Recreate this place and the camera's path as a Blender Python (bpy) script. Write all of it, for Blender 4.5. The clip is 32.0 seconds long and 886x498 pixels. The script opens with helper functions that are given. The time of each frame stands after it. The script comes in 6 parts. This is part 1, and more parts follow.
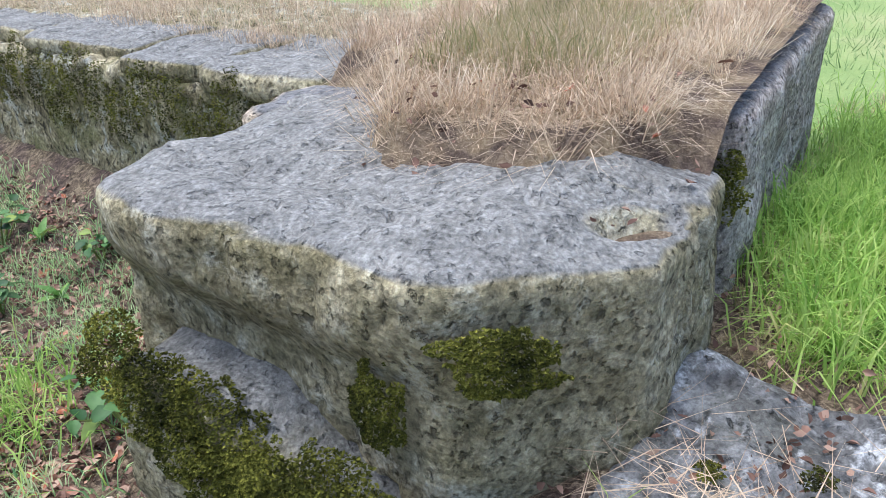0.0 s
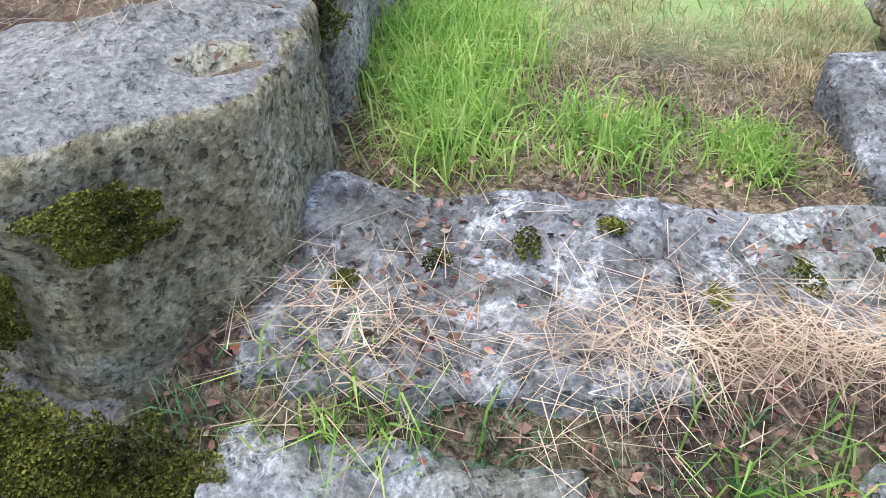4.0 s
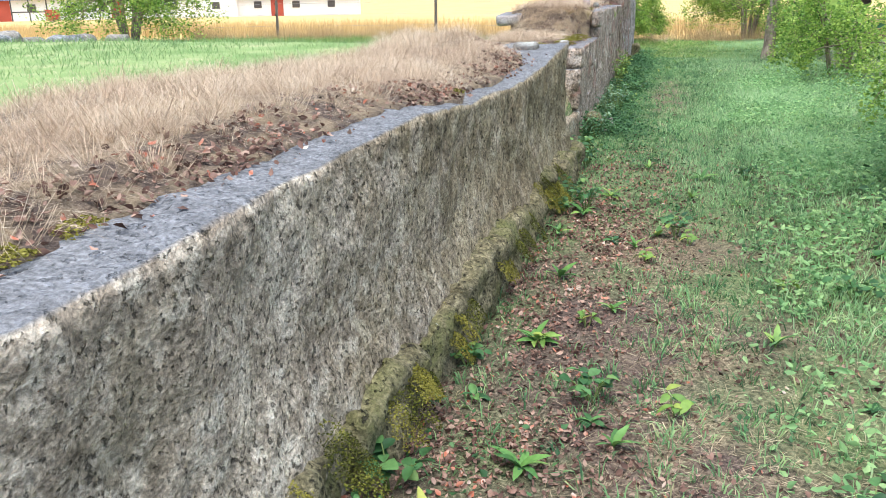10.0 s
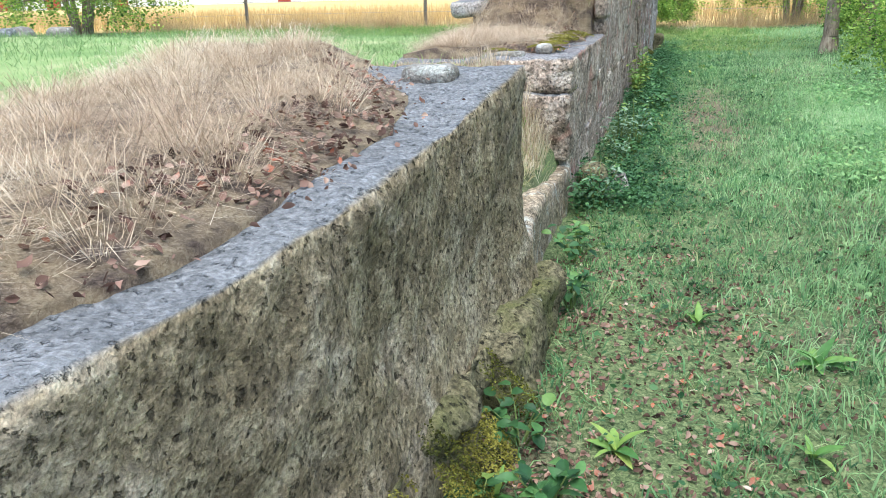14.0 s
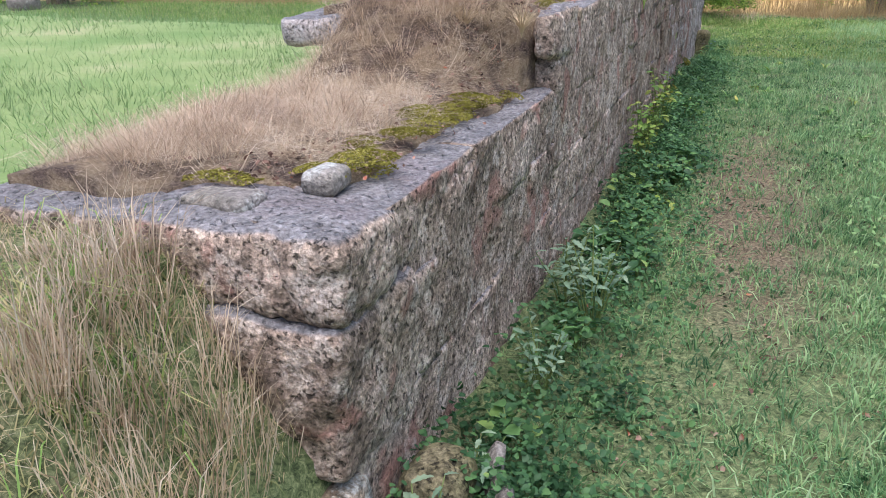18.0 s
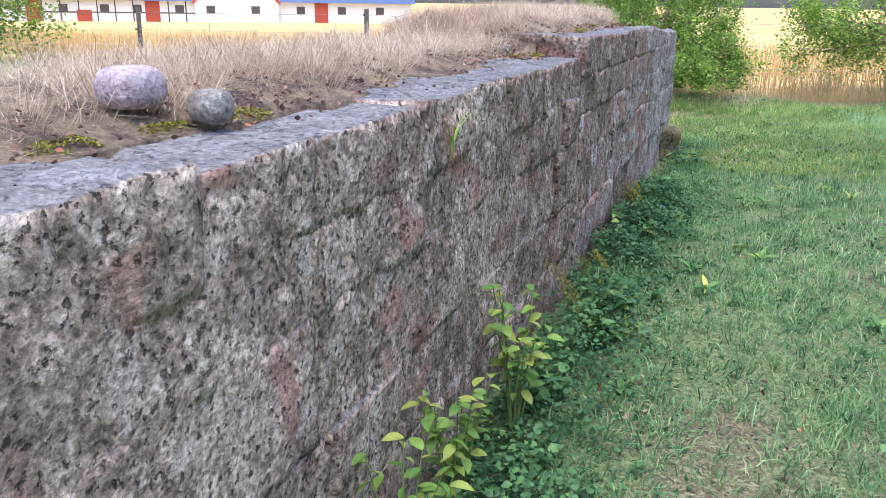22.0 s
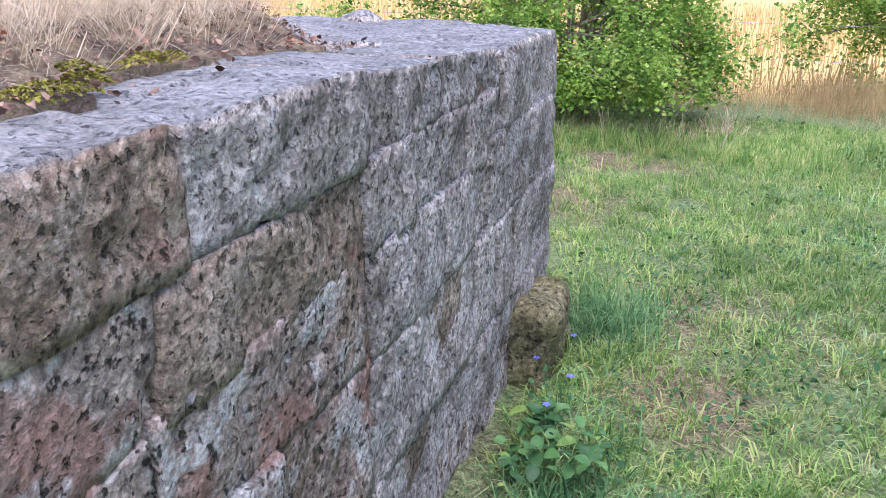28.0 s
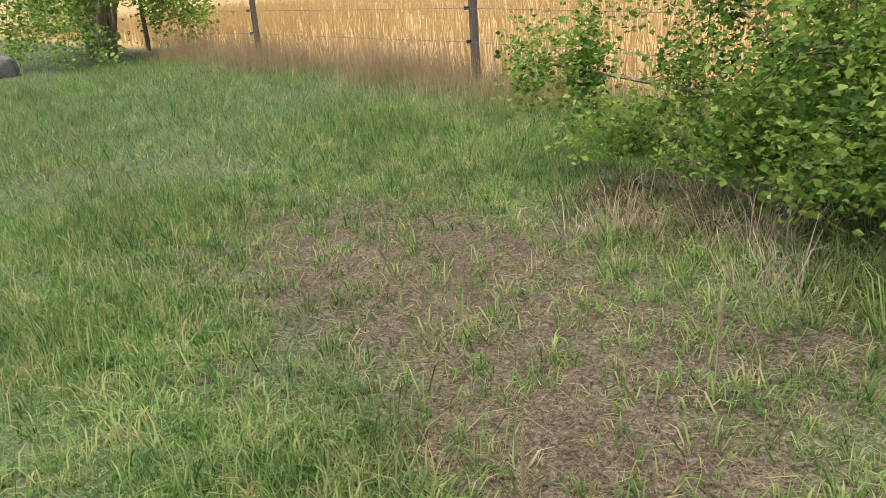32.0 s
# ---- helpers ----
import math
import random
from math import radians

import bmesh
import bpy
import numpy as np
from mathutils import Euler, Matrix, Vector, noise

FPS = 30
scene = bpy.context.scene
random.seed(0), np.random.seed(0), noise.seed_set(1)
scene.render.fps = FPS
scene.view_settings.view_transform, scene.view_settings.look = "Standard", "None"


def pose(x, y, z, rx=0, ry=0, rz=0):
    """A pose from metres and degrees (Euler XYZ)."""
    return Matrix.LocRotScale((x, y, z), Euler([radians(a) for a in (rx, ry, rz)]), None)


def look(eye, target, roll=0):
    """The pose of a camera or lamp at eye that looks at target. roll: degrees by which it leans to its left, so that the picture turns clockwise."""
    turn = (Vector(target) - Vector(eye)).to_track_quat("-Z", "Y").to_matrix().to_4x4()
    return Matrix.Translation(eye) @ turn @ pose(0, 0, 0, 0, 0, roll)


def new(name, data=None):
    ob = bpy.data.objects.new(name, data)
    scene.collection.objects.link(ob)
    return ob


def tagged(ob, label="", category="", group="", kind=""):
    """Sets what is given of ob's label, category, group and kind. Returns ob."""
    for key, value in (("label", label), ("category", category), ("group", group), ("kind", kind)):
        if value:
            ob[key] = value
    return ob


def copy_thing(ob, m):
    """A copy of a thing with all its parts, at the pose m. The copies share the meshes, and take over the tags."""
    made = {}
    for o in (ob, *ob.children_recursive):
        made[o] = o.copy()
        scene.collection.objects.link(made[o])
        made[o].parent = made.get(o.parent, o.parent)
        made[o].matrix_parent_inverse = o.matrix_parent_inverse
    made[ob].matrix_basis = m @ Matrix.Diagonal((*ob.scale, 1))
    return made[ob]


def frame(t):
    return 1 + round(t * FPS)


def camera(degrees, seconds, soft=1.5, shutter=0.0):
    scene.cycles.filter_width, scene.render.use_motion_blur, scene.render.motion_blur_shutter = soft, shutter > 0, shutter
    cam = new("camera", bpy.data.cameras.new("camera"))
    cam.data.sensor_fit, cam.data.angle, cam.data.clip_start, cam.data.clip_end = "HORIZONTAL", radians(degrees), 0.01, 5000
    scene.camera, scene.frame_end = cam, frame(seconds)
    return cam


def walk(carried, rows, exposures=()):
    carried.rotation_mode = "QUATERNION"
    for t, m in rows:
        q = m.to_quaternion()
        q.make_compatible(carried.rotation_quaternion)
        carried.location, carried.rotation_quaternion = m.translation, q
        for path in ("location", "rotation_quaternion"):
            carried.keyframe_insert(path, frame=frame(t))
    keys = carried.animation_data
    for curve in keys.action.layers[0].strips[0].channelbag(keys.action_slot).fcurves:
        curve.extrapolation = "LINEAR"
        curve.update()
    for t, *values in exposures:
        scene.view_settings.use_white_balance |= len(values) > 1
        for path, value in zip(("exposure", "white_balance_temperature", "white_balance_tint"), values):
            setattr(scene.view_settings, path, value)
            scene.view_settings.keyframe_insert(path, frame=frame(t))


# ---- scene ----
cam = camera(58.21, 32.0, soft=0.6)

PATH = [
    (0.0, (0.842, -1.334, 1.430), (-0.723, -2.274, 0.538), -1.94),
    (0.5, (0.872, -1.353, 1.416), (-0.592, -2.400, 0.469), -2.16),
    (1.0, (0.875, -1.354, 1.411), (-0.554, -2.436, 0.450), -2.11),
    (1.5, (0.868, -1.349, 1.413), (-0.577, -2.413, 0.456), -2.62),
    (2.0, (0.852, -1.334, 1.414), (-0.654, -2.311, 0.462), -3.50),
    (2.5, (0.828, -1.313, 1.410), (-0.792, -2.039, 0.436), -2.90),
    (4.5, (0.834, -1.124, 1.384), (-0.723, -1.068, 0.133), -2.05),
    (5.0, (0.815, -1.067, 1.385), (-0.671, -0.695, 0.121), -2.20),
    (5.5, (0.796, -1.038, 1.390), (-0.594, -0.383, 0.145), -2.87),
    (6.0, (0.769, -1.003, 1.414), (-0.545, -0.118, 0.240), -3.35),
    (6.5, (0.755, -0.974, 1.456), (-0.516, 0.130, 0.440), -4.46),
    (7.0, (0.735, -0.959, 1.486), (-0.443, 0.348, 0.614), -4.03),
    (7.5, (0.747, -0.824, 1.490), (-0.215, 0.664, 0.641), -3.67),
    (8.0, (0.839, -0.523, 1.514), (-0.022, 1.070, 0.748), -2.70),
    (8.5, (0.881, -0.167, 1.509), (0.389, 1.600, 0.780), -2.04),
    (9.0, (0.878, 0.239, 1.516), (0.609, 2.093, 0.868), -1.73),
    (9.5, (0.912, 0.646, 1.498), (0.542, 2.479, 0.851), -2.80),
    (10.0, (0.917, 1.088, 1.484), (0.409, 2.898, 0.879), -0.67),
    (10.5, (0.862, 1.544, 1.431), (0.396, 3.380, 0.865), -0.09),
    (11.0, (0.852, 1.986, 1.388), (0.251, 3.764, 0.782), -1.65),
    (11.5, (0.870, 2.429, 1.378), (0.240, 4.193, 0.761), -0.91),
    (12.0, (0.801, 2.882, 1.375), (0.270, 4.684, 0.766), -0.14),
    (12.5, (0.765, 3.334, 1.370), (0.195, 5.123, 0.762), -1.57),
    (13.0, (0.763, 3.810, 1.379), (0.196, 5.598, 0.768), -1.25),
    (13.5, (0.702, 4.316, 1.403), (0.166, 6.111, 0.781), -0.78),
    (14.0, (0.701, 4.819, 1.404), (0.152, 6.604, 0.766), -1.39),
    (14.5, (0.717, 5.297, 1.412), (0.129, 7.066, 0.766), -1.53),
    (16.5, (0.729, 6.909, 1.574), (0.125, 8.657, 0.812), -0.61),
    (17.0, (0.791, 7.399, 1.543), (0.148, 9.128, 0.771), -0.60),
    (17.5, (0.848, 7.885, 1.529), (0.161, 9.595, 0.751), -0.27),
    (18.0, (0.814, 8.379, 1.540), (0.152, 10.122, 0.817), -0.26),
    (18.5, (0.850, 8.857, 1.521), (0.178, 10.605, 0.819), -0.35),
    (19.0, (0.867, 9.345, 1.517), (0.147, 11.067, 0.798), 0.49),
    (19.5, (0.848, 9.862, 1.550), (0.128, 11.595, 0.858), 0.72),
    (20.0, (0.861, 10.397, 1.536), (0.108, 12.123, 0.863), 0.06),
    (20.5, (0.856, 10.954, 1.482), (0.098, 12.680, 0.814), -0.56),
    (21.0, (0.835, 11.488, 1.512), (0.126, 13.240, 0.856), -0.49),
    (21.5, (0.876, 12.009, 1.522), (0.167, 13.773, 0.900), 0.02),
    (22.0, (0.850, 12.507, 1.504), (0.174, 14.294, 0.911), 0.82),
    (22.5, (0.832, 12.988, 1.470), (0.206, 14.801, 0.904), -0.02),
    (23.0, (0.829, 13.490, 1.469), (0.138, 15.270, 0.875), -0.73),
    (23.5, (0.791, 13.997, 1.468), (0.091, 15.772, 0.868), -0.79),
    (24.0, (0.763, 14.463, 1.479), (0.090, 16.253, 0.894), -1.46),
    (24.5, (0.738, 14.889, 1.489), (0.054, 16.672, 0.895), -0.97),
    (25.0, (0.664, 15.292, 1.520), (0.018, 17.097, 0.948), -0.76),
    (25.5, (0.650, 15.730, 1.517), (0.021, 17.539, 0.940), 0.38),
    (27.5, (0.696, 17.794, 1.556), (0.085, 19.568, 0.863), -0.23),
    (28.0, (0.676, 18.318, 1.535), (0.069, 20.090, 0.834), 0.44),
    (28.5, (0.723, 18.867, 1.504), (0.011, 20.605, 0.817), -0.84),
    (29.0, (0.756, 19.364, 1.477), (-0.006, 21.087, 0.804), -1.04),
    (29.5, (0.750, 19.800, 1.469), (-0.181, 21.440, 0.802), -2.34),
    (30.0, (0.826, 20.279, 1.450), (-0.268, 21.814, 0.781), -3.14),
    (30.5, (0.795, 20.710, 1.468), (-0.323, 22.211, 0.764), -3.71),
    (31.0, (0.749, 21.182, 1.501), (-0.419, 22.640, 0.786), -4.17),
    (31.5, (0.723, 21.551, 1.503), (-0.706, 22.778, 0.831), -5.94),
    (32.0, (0.597, 21.888, 1.468), (-0.916, 22.994, 0.771), -4.94),
]
walk(cam, [(t, look(eye, target, roll)) for t, eye, target, roll in PATH], exposures=((0.0, 1.0, 6000, 9), (1.0, 1.25, 6000, 9), (2.5, 1.3, 6050, 10), (5.0, 0.95, 6000, 8), (7.0, 1.2, 6050, 16), (10.0, 1.2, 6100, 6), (14.0, 1.2, 5850, 2), (17.0, 0.72, 6100, 14), (20.0, 1.02, 5700, 17), (22.0, 1.1, 5650, 16), (25.0, 1.15, 5600, 14), (28.5, 1.25, 5750, 20), (30.0, 1.1, 6400, 21), (31.0, 0.9, 6750, 19), (32.0, 0.52, 6650, 15)))

# ---- light and sky ----
world = bpy.data.worlds.new("world")
scene.world = world
world.use_nodes = True
wn = world.node_tree
sky = wn.nodes.new("ShaderNodeTexSky")
sky.sky_type, sky.sun_disc = "NISHITA", False
sky.sun_elevation, sky.sun_rotation = radians(75), radians(172)
sky.dust_density, sky.air_density = 3.0, 1.0
wn.links.new(sky.outputs[0], wn.nodes["Background"].inputs[0])
wn.nodes["Background"].inputs[1].default_value = 0.13
sun_data = bpy.data.lights.new("sun", "SUN")
sun_data.energy, sun_data.angle, sun_data.color = 2.0, radians(60), (1.0, 0.97, 0.93)
sun = new("sun", sun_data)
sun.matrix_world = look((0.45, -3.2, 12), (0, 0, 0))


# ---- numeric helpers ----
def smooth(a, b, v):
    t = np.clip((np.asarray(v, float) - a) / (b - a), 0, 1)
    return t * t * (3 - 2 * t)


def lattice(ix, iy, iz, seed):
    h = (ix * 374761393 + iy * 668265263 + iz * 2147483647 + seed * 144269504) & 0xFFFFFFFF
    h = ((h ^ (h >> 13)) * 1274126177) & 0xFFFFFFFF
    h = ((h ^ (h >> 16)) * 2246822519) & 0xFFFFFFFF
    return ((h ^ (h >> 15)) & 0xFFFF) / 65535.0


def vnoise(p, seed=0):
    """Value noise, -1 to 1, for rows of points."""
    p = np.asarray(p, float)
    i = np.floor(p).astype(np.int64)
    f = p - i
    f = f * f * (3 - 2 * f)
    out = 0
    for dx in (0, 1):
        for dy in (0, 1):
            for dz in (0, 1):
                w = (f[:, 0] if dx else 1 - f[:, 0]) * (f[:, 1] if dy else 1 - f[:, 1]) * (f[:, 2] if dz else 1 - f[:, 2])
                out = out + w * lattice(i[:, 0] + dx, i[:, 1] + dy, i[:, 2] + dz, seed)
    return out * 2 - 1


def fbm(p, octaves=4, seed=0):
    p = np.asarray(p, float)
    out, a = 0, 0.5
    for k in range(octaves):
        out = out + a * vnoise(p * 2 ** k + 17.3 * k, seed + k)
        a *= 0.5
    return out


def flat_noise(x, y, scale, octaves=3, seed=0):
    x, y = np.broadcast_arrays(np.asarray(x, float), np.asarray(y, float))
    p = np.stack([x.ravel() * scale, y.ravel() * scale, np.full(x.size, 0.37)], 1)
    return fbm(p, octaves, seed).reshape(x.shape)


def height(x, y):
    """The ground: a path outside the wall, a raised meadow inside it, a field that falls away gently."""
    x, y = np.asarray(x, float), np.asarray(y, float)
    outside = 0.30 * (1 - smooth(-0.8, 4.0, y)) + 0.10 * smooth(2.2, 4.5, x)
    inside = 0.50 * (1 - smooth(17.0, 23.0, y))
    line = np.where(y < -1.7, -1.0, 0.0)
    k = smooth(-1.25, -0.05, x - line)
    z = inside * (1 - k) + outside * k
    z = z + 0.03 * flat_noise(x, y, 0.9, 3, 3) + 0.012 * flat_noise(x, y, 5.0, 2, 5)
    far = np.hypot(x, y - 20)
    z = z - 0.0155 * np.clip(far - 12, 0, 130)
    gap = smooth(7.7, 7.95, y) * (1 - smooth(9.9, 10.2, y)) * (x < 0.0) * smooth(-2.6, -1.5, x)
    z = np.where(gap > 0, np.maximum(z, gap * (0.29 + (0.14 + 0.40 * smooth(8.5, 9.75, y)) * smooth(0.0, 0.5, -x) + 0.03 * flat_noise(x, y, 3.0, 2, 6))), z)
    sill = smooth(-2.0, -1.75, y) * (1 - smooth(-0.1, 0.1, y)) * smooth(0.32, 0.12, x) * smooth(-2.0, -1.2, x)
    z = z * (1 - sill) + sill * (0.47 - 0.04 * smooth(-1.2, -0.1, y) + 0.02 * flat_noise(x, y, 4.0, 2, 7))
    z = z + 0.27 * smooth(-0.35, -1.0, x + 0.30 * smooth(-3.4, -6.5, y)) * (1 - smooth(-3.15, -2.9, y)) * smooth(-2.4, -1.6, x)
    trench = np.exp(-((x - 0.12) / 0.12) ** 2) * 0.05 * smooth(0.3, 1.5, y) * (1 - smooth(21, 22, y))
    return z - trench


def bent(v):
    """The first stretch of the ruin stands two degrees off the line of the rest and rises a little: shifts places on it."""
    v = np.array(v, float)
    y, k = np.clip(v[..., 1], -9, 7.9), 1 - smooth(7.9, 8.9, v[..., 1])
    v[..., 0] += 0.0368 * (y - 5.5) * k
    v[..., 2] += 0.012 * (y - 5.5) * k
    return v


def mesh_object(name, verts, faces, material, parent=None, label="", smooth_shade=True, plan=True):
    me = bpy.data.meshes.new(name)
    verts = bent(verts) if plan else verts
    me.from_pydata(np.asarray(verts).tolist() if not isinstance(verts, list) else verts, [], faces if isinstance(faces, list) else faces.tolist())
    if smooth_shade:
        me.polygons.foreach_set("use_smooth", [True] * len(me.polygons))
    me.materials.append(material)
    me.update()
    ob = new(name, me)
    if parent:
        ob.parent = parent
    if label:
        ob["label"] = label
    return ob


def part(name, bm, material, parent, label=""):
    me = bpy.data.meshes.new(name)
    bm.to_mesh(me)
    bm.free()
    me.materials.append(material)
    ob = new(name, me)
    ob.parent = parent
    if label:
        ob["label"] = label
    return ob


def empty(name, at=(0, 0, 0)):
    ob = new(name)
    ob.location = at
    ob.empty_display_size = 0.1
    return ob


# ---- materials ----
def shader(name, rough=0.9):
    m = bpy.data.materials.new(name)
    m.use_nodes = True
    nt = m.node_tree
    b = nt.nodes["Principled BSDF"]
    b.inputs["Roughness"].default_value = rough
    b.inputs["Specular IOR Level"].default_value = 0.25
    return m, nt, b


def tex(nt, kind, scale, coords, detail=6.0, **more):
    n = nt.nodes.new("ShaderNodeTex" + kind)
    n.inputs["Scale"].default_value = scale
    if "Detail" in n.inputs:
        n.inputs["Detail"].default_value = detail
    if "Roughness" in n.inputs and "rough" in more:
        n.inputs["Roughness"].default_value = more["rough"]
    if "Distortion" in n.inputs and "distort" in more:
        n.inputs["Distortion"].default_value = more["distort"]
    nt.links.new(coords, n.inputs["Vector"])
    return n


def ramp(nt, source, stops):
    n = nt.nodes.new("ShaderNodeValToRGB")
    while len(n.color_ramp.elements) < len(stops):
        n.color_ramp.elements.new(0.5)
    for e, (p, c) in zip(n.color_ramp.elements, stops):
        e.position, e.color = p, (*c, 1) if len(c) == 3 else c
    nt.links.new(source, n.inputs[0])
    return n.outputs[0]


def grey(v):
    return (v, v, v)


def mixed(nt, fac, a, b, mode="MIX"):
    n = nt.nodes.new("ShaderNodeMix")
    n.data_type, n.blend_type = "RGBA", mode
    for sock, v in ((n.inputs[0], fac), (n.inputs[6], a), (n.inputs[7], b)):
        if isinstance(v, (int, float)):
            sock.default_value = v
        elif isinstance(v, tuple):
            sock.default_value = (*v, 1)
        else:
            nt.links.new(v, sock)
    return n.outputs[2]


def bump(nt, b, heights):
    last = None
    for source, strength, dist in heights:
        n = nt.nodes.new("ShaderNodeBump")
        n.inputs["Strength"].default_value, n.inputs["Distance"].default_value = strength, dist
        nt.links.new(source, n.inputs["Height"])
        if last:
            nt.links.new(last, n.inputs["Normal"])
        last = n.outputs[0]
    nt.links.new(last, b.inputs["Normal"])


def position(nt):
    return nt.nodes.new("ShaderNodeNewGeometry").outputs["Position"]


def stone(name, dark, mid, light, lichen=0.35, lichen_colour=(0.50, 0.52, 0.48), green=0.2, red=0.0, spots=0.0, pits=0.5, top_grey=0.0, top_tint=(1.0, 1.02, 1.08), clast=0.75, tint=None, stain=None, fine=1.0):
    """Weathered conglomerate: gravel grain, pits with their shade painted in, pale lichen, algae film, black lichen
    spots.
    """
    m, nt, b = shader(name, 0.95)
    p = position(nt)
    big = tex(nt, "Noise", 2.3, p, 5, rough=0.6, distort=0.6)
    medium = tex(nt, "Noise", 14, p, 6, rough=0.65, distort=0.3)
    grain = tex(nt, "Noise", 75, p, 5, rough=0.7)
    pebbles = tex(nt, "Voronoi", 55, p)
    pit = tex(nt, "Noise", 32 * fine, p, 3, rough=0.6)
    col = ramp(nt, big.outputs[0], [(0.3, dark), (0.5, mid), (0.7, light)])
    col2 = ramp(nt, medium.outputs[0], [(0.32, dark), (0.5, mid), (0.66, light)])
    col = mixed(nt, 0.5, col, col2)
    run = nt.nodes.new("ShaderNodeMapping")
    run.inputs["Scale"].default_value = (3.5, 3.5, 1.8)
    nt.links.new(p, run.inputs[0])
    streak = tex(nt, "Noise", 1.0, run.outputs[0], 6, rough=0.65, distort=0.8)
    col = mixed(nt, 0.30, col, ramp(nt, streak.outputs[0], [(0.32, grey(0.26)), (0.5, grey(0.5)), (0.68, grey(0.72))]), "OVERLAY")
    bent_p = mixed(nt, 0.03, p, tex(nt, "Noise", 9, p, 3).outputs["Color"], "ADD")
    cells = tex(nt, "Voronoi", 46 * fine, bent_p)
    cell = nt.nodes.new("ShaderNodeSeparateColor")
    nt.links.new(cells.outputs["Color"], cell.inputs[0])
    col = mixed(nt, clast * 0.7, col, ramp(nt, cell.outputs[0], [(0.0, grey(0.20)), (0.25, grey(0.40)), (0.75, grey(0.56)), (0.95, grey(0.80))]), "OVERLAY")
    mottle = tex(nt, "Noise", 30 * fine, p, 4, rough=0.6, distort=0.4)
    col = mixed(nt, clast, col, ramp(nt, mottle.outputs[0], [(0.36, grey(0.18)), (0.48, grey(0.46)), (0.58, grey(0.62)), (0.66, grey(0.80))]), "OVERLAY")
    rnd = nt.nodes.new("ShaderNodeObjectInfo")
    col = mixed(nt, 0.5, col, ramp(nt, rnd.outputs["Random"], [(0, grey(0.40)), (1, grey(0.60))]), "OVERLAY")
    if red:
        rn = tex(nt, "Noise", 4.0, p, 4, distort=0.5)
        col = mixed(nt, ramp(nt, rn.outputs[0], [(0.58 - 0.1 * red, grey(0)), (0.66 - 0.1 * red, grey(0.75))]), col, (0.27, 0.145, 0.115))
    if green:
        gn = tex(nt, "Noise", 3.1, p, 5, distort=0.8)
        col = mixed(nt, ramp(nt, gn.outputs[0], [(0.48, grey(0)), (0.68, grey(green))]), col, (0.13, 0.13, 0.05))
    peb = ramp(nt, pebbles.outputs["Color"], [(0.0, grey(0.2)), (0.6, grey(0.5)), (1, grey(0.82))])
    col = mixed(nt, 0.42, col, peb, "OVERLAY")
    ln = tex(nt, "Noise", 7.0, p, 8, rough=0.7, distort=0.4)
    lf = ramp(nt, ln.outputs[0], [(0.56 - 0.1 * lichen, grey(0)), (0.63 - 0.06 * lichen, grey(0.8))])
    gr2 = ramp(nt, grain.outputs[0], [(0.35, grey(0.15)), (0.6, grey(1))])
    lf = mixed(nt, 1.0, lf, gr2, "MULTIPLY")
    col = mixed(nt, lf, col, lichen_colour)
    if spots:
        sv = tex(nt, "Voronoi", 8.5, bent_p)
        wob = tex(nt, "Noise", 20, p, 3)
        su = nt.nodes.new("ShaderNodeMath")
        su.operation = "MULTIPLY_ADD"
        nt.links.new(wob.outputs[0], su.inputs[0])
        su.inputs[1].default_value = 0.22
        nt.links.new(sv.outputs["Distance"], su.inputs[2])
        some = nt.nodes.new("ShaderNodeSeparateColor")
        nt.links.new(sv.outputs["Color"], some.inputs[0])
        few = ramp(nt, some.outputs[0], [(0.66, grey(0)), (0.68, grey(0.9))])
        blot = ramp(nt, su.outputs[0], [(0.30 + 0.05 * spots, grey(0.88)), (0.37 + 0.05 * spots, grey(0))])
        col = mixed(nt, mixed(nt, 1.0, few, blot, "MULTIPLY"), col, (0.030, 0.030, 0.035))
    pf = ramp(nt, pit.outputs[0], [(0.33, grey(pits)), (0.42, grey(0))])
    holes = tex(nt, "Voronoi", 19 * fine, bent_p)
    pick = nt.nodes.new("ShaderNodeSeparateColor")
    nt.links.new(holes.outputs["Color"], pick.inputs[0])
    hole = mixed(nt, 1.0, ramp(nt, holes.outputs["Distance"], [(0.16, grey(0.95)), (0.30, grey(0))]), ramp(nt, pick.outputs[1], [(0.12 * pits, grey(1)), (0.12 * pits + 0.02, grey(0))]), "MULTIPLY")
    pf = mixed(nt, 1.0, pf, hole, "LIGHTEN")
    speck = ramp(nt, grain.outputs[0], [(0.34, grey(0.18)), (0.5, grey(0.5)), (0.66, grey(0.8))])
    col = mixed(nt, 0.60, col, speck, "OVERLAY")
    # shade inside the pits and holes, put into the colour as near-black
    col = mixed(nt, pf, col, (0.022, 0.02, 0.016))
    if stain:
        y0, y1, much, film = stain
        along = nt.nodes.new("ShaderNodeSeparateXYZ")
        nt.links.new(p, along.inputs[0])
        reach = nt.nodes.new("ShaderNodeMapRange")
        reach.inputs[1].default_value, reach.inputs[2].default_value, reach.inputs[3].default_value, reach.inputs[4].default_value = y0, y1, -0.22, 0.12
        nt.links.new(along.outputs[1], reach.inputs[0])
        grown = nt.nodes.new("ShaderNodeMath")
        nt.links.new(reach.outputs[0], grown.inputs[0])
        nt.links.new(tex(nt, "Noise", 3.4, p, 7, rough=0.68, distort=0.5).outputs[0], grown.inputs[1])
        col = mixed(nt, ramp(nt, grown.outputs[0], [(0.40, grey(0)), (0.62, grey(much))]), col, mixed(nt, 1.0, col, film, "MULTIPLY"))
    if tint:
        col = mixed(nt, 1.0, col, tint, "MULTIPLY")
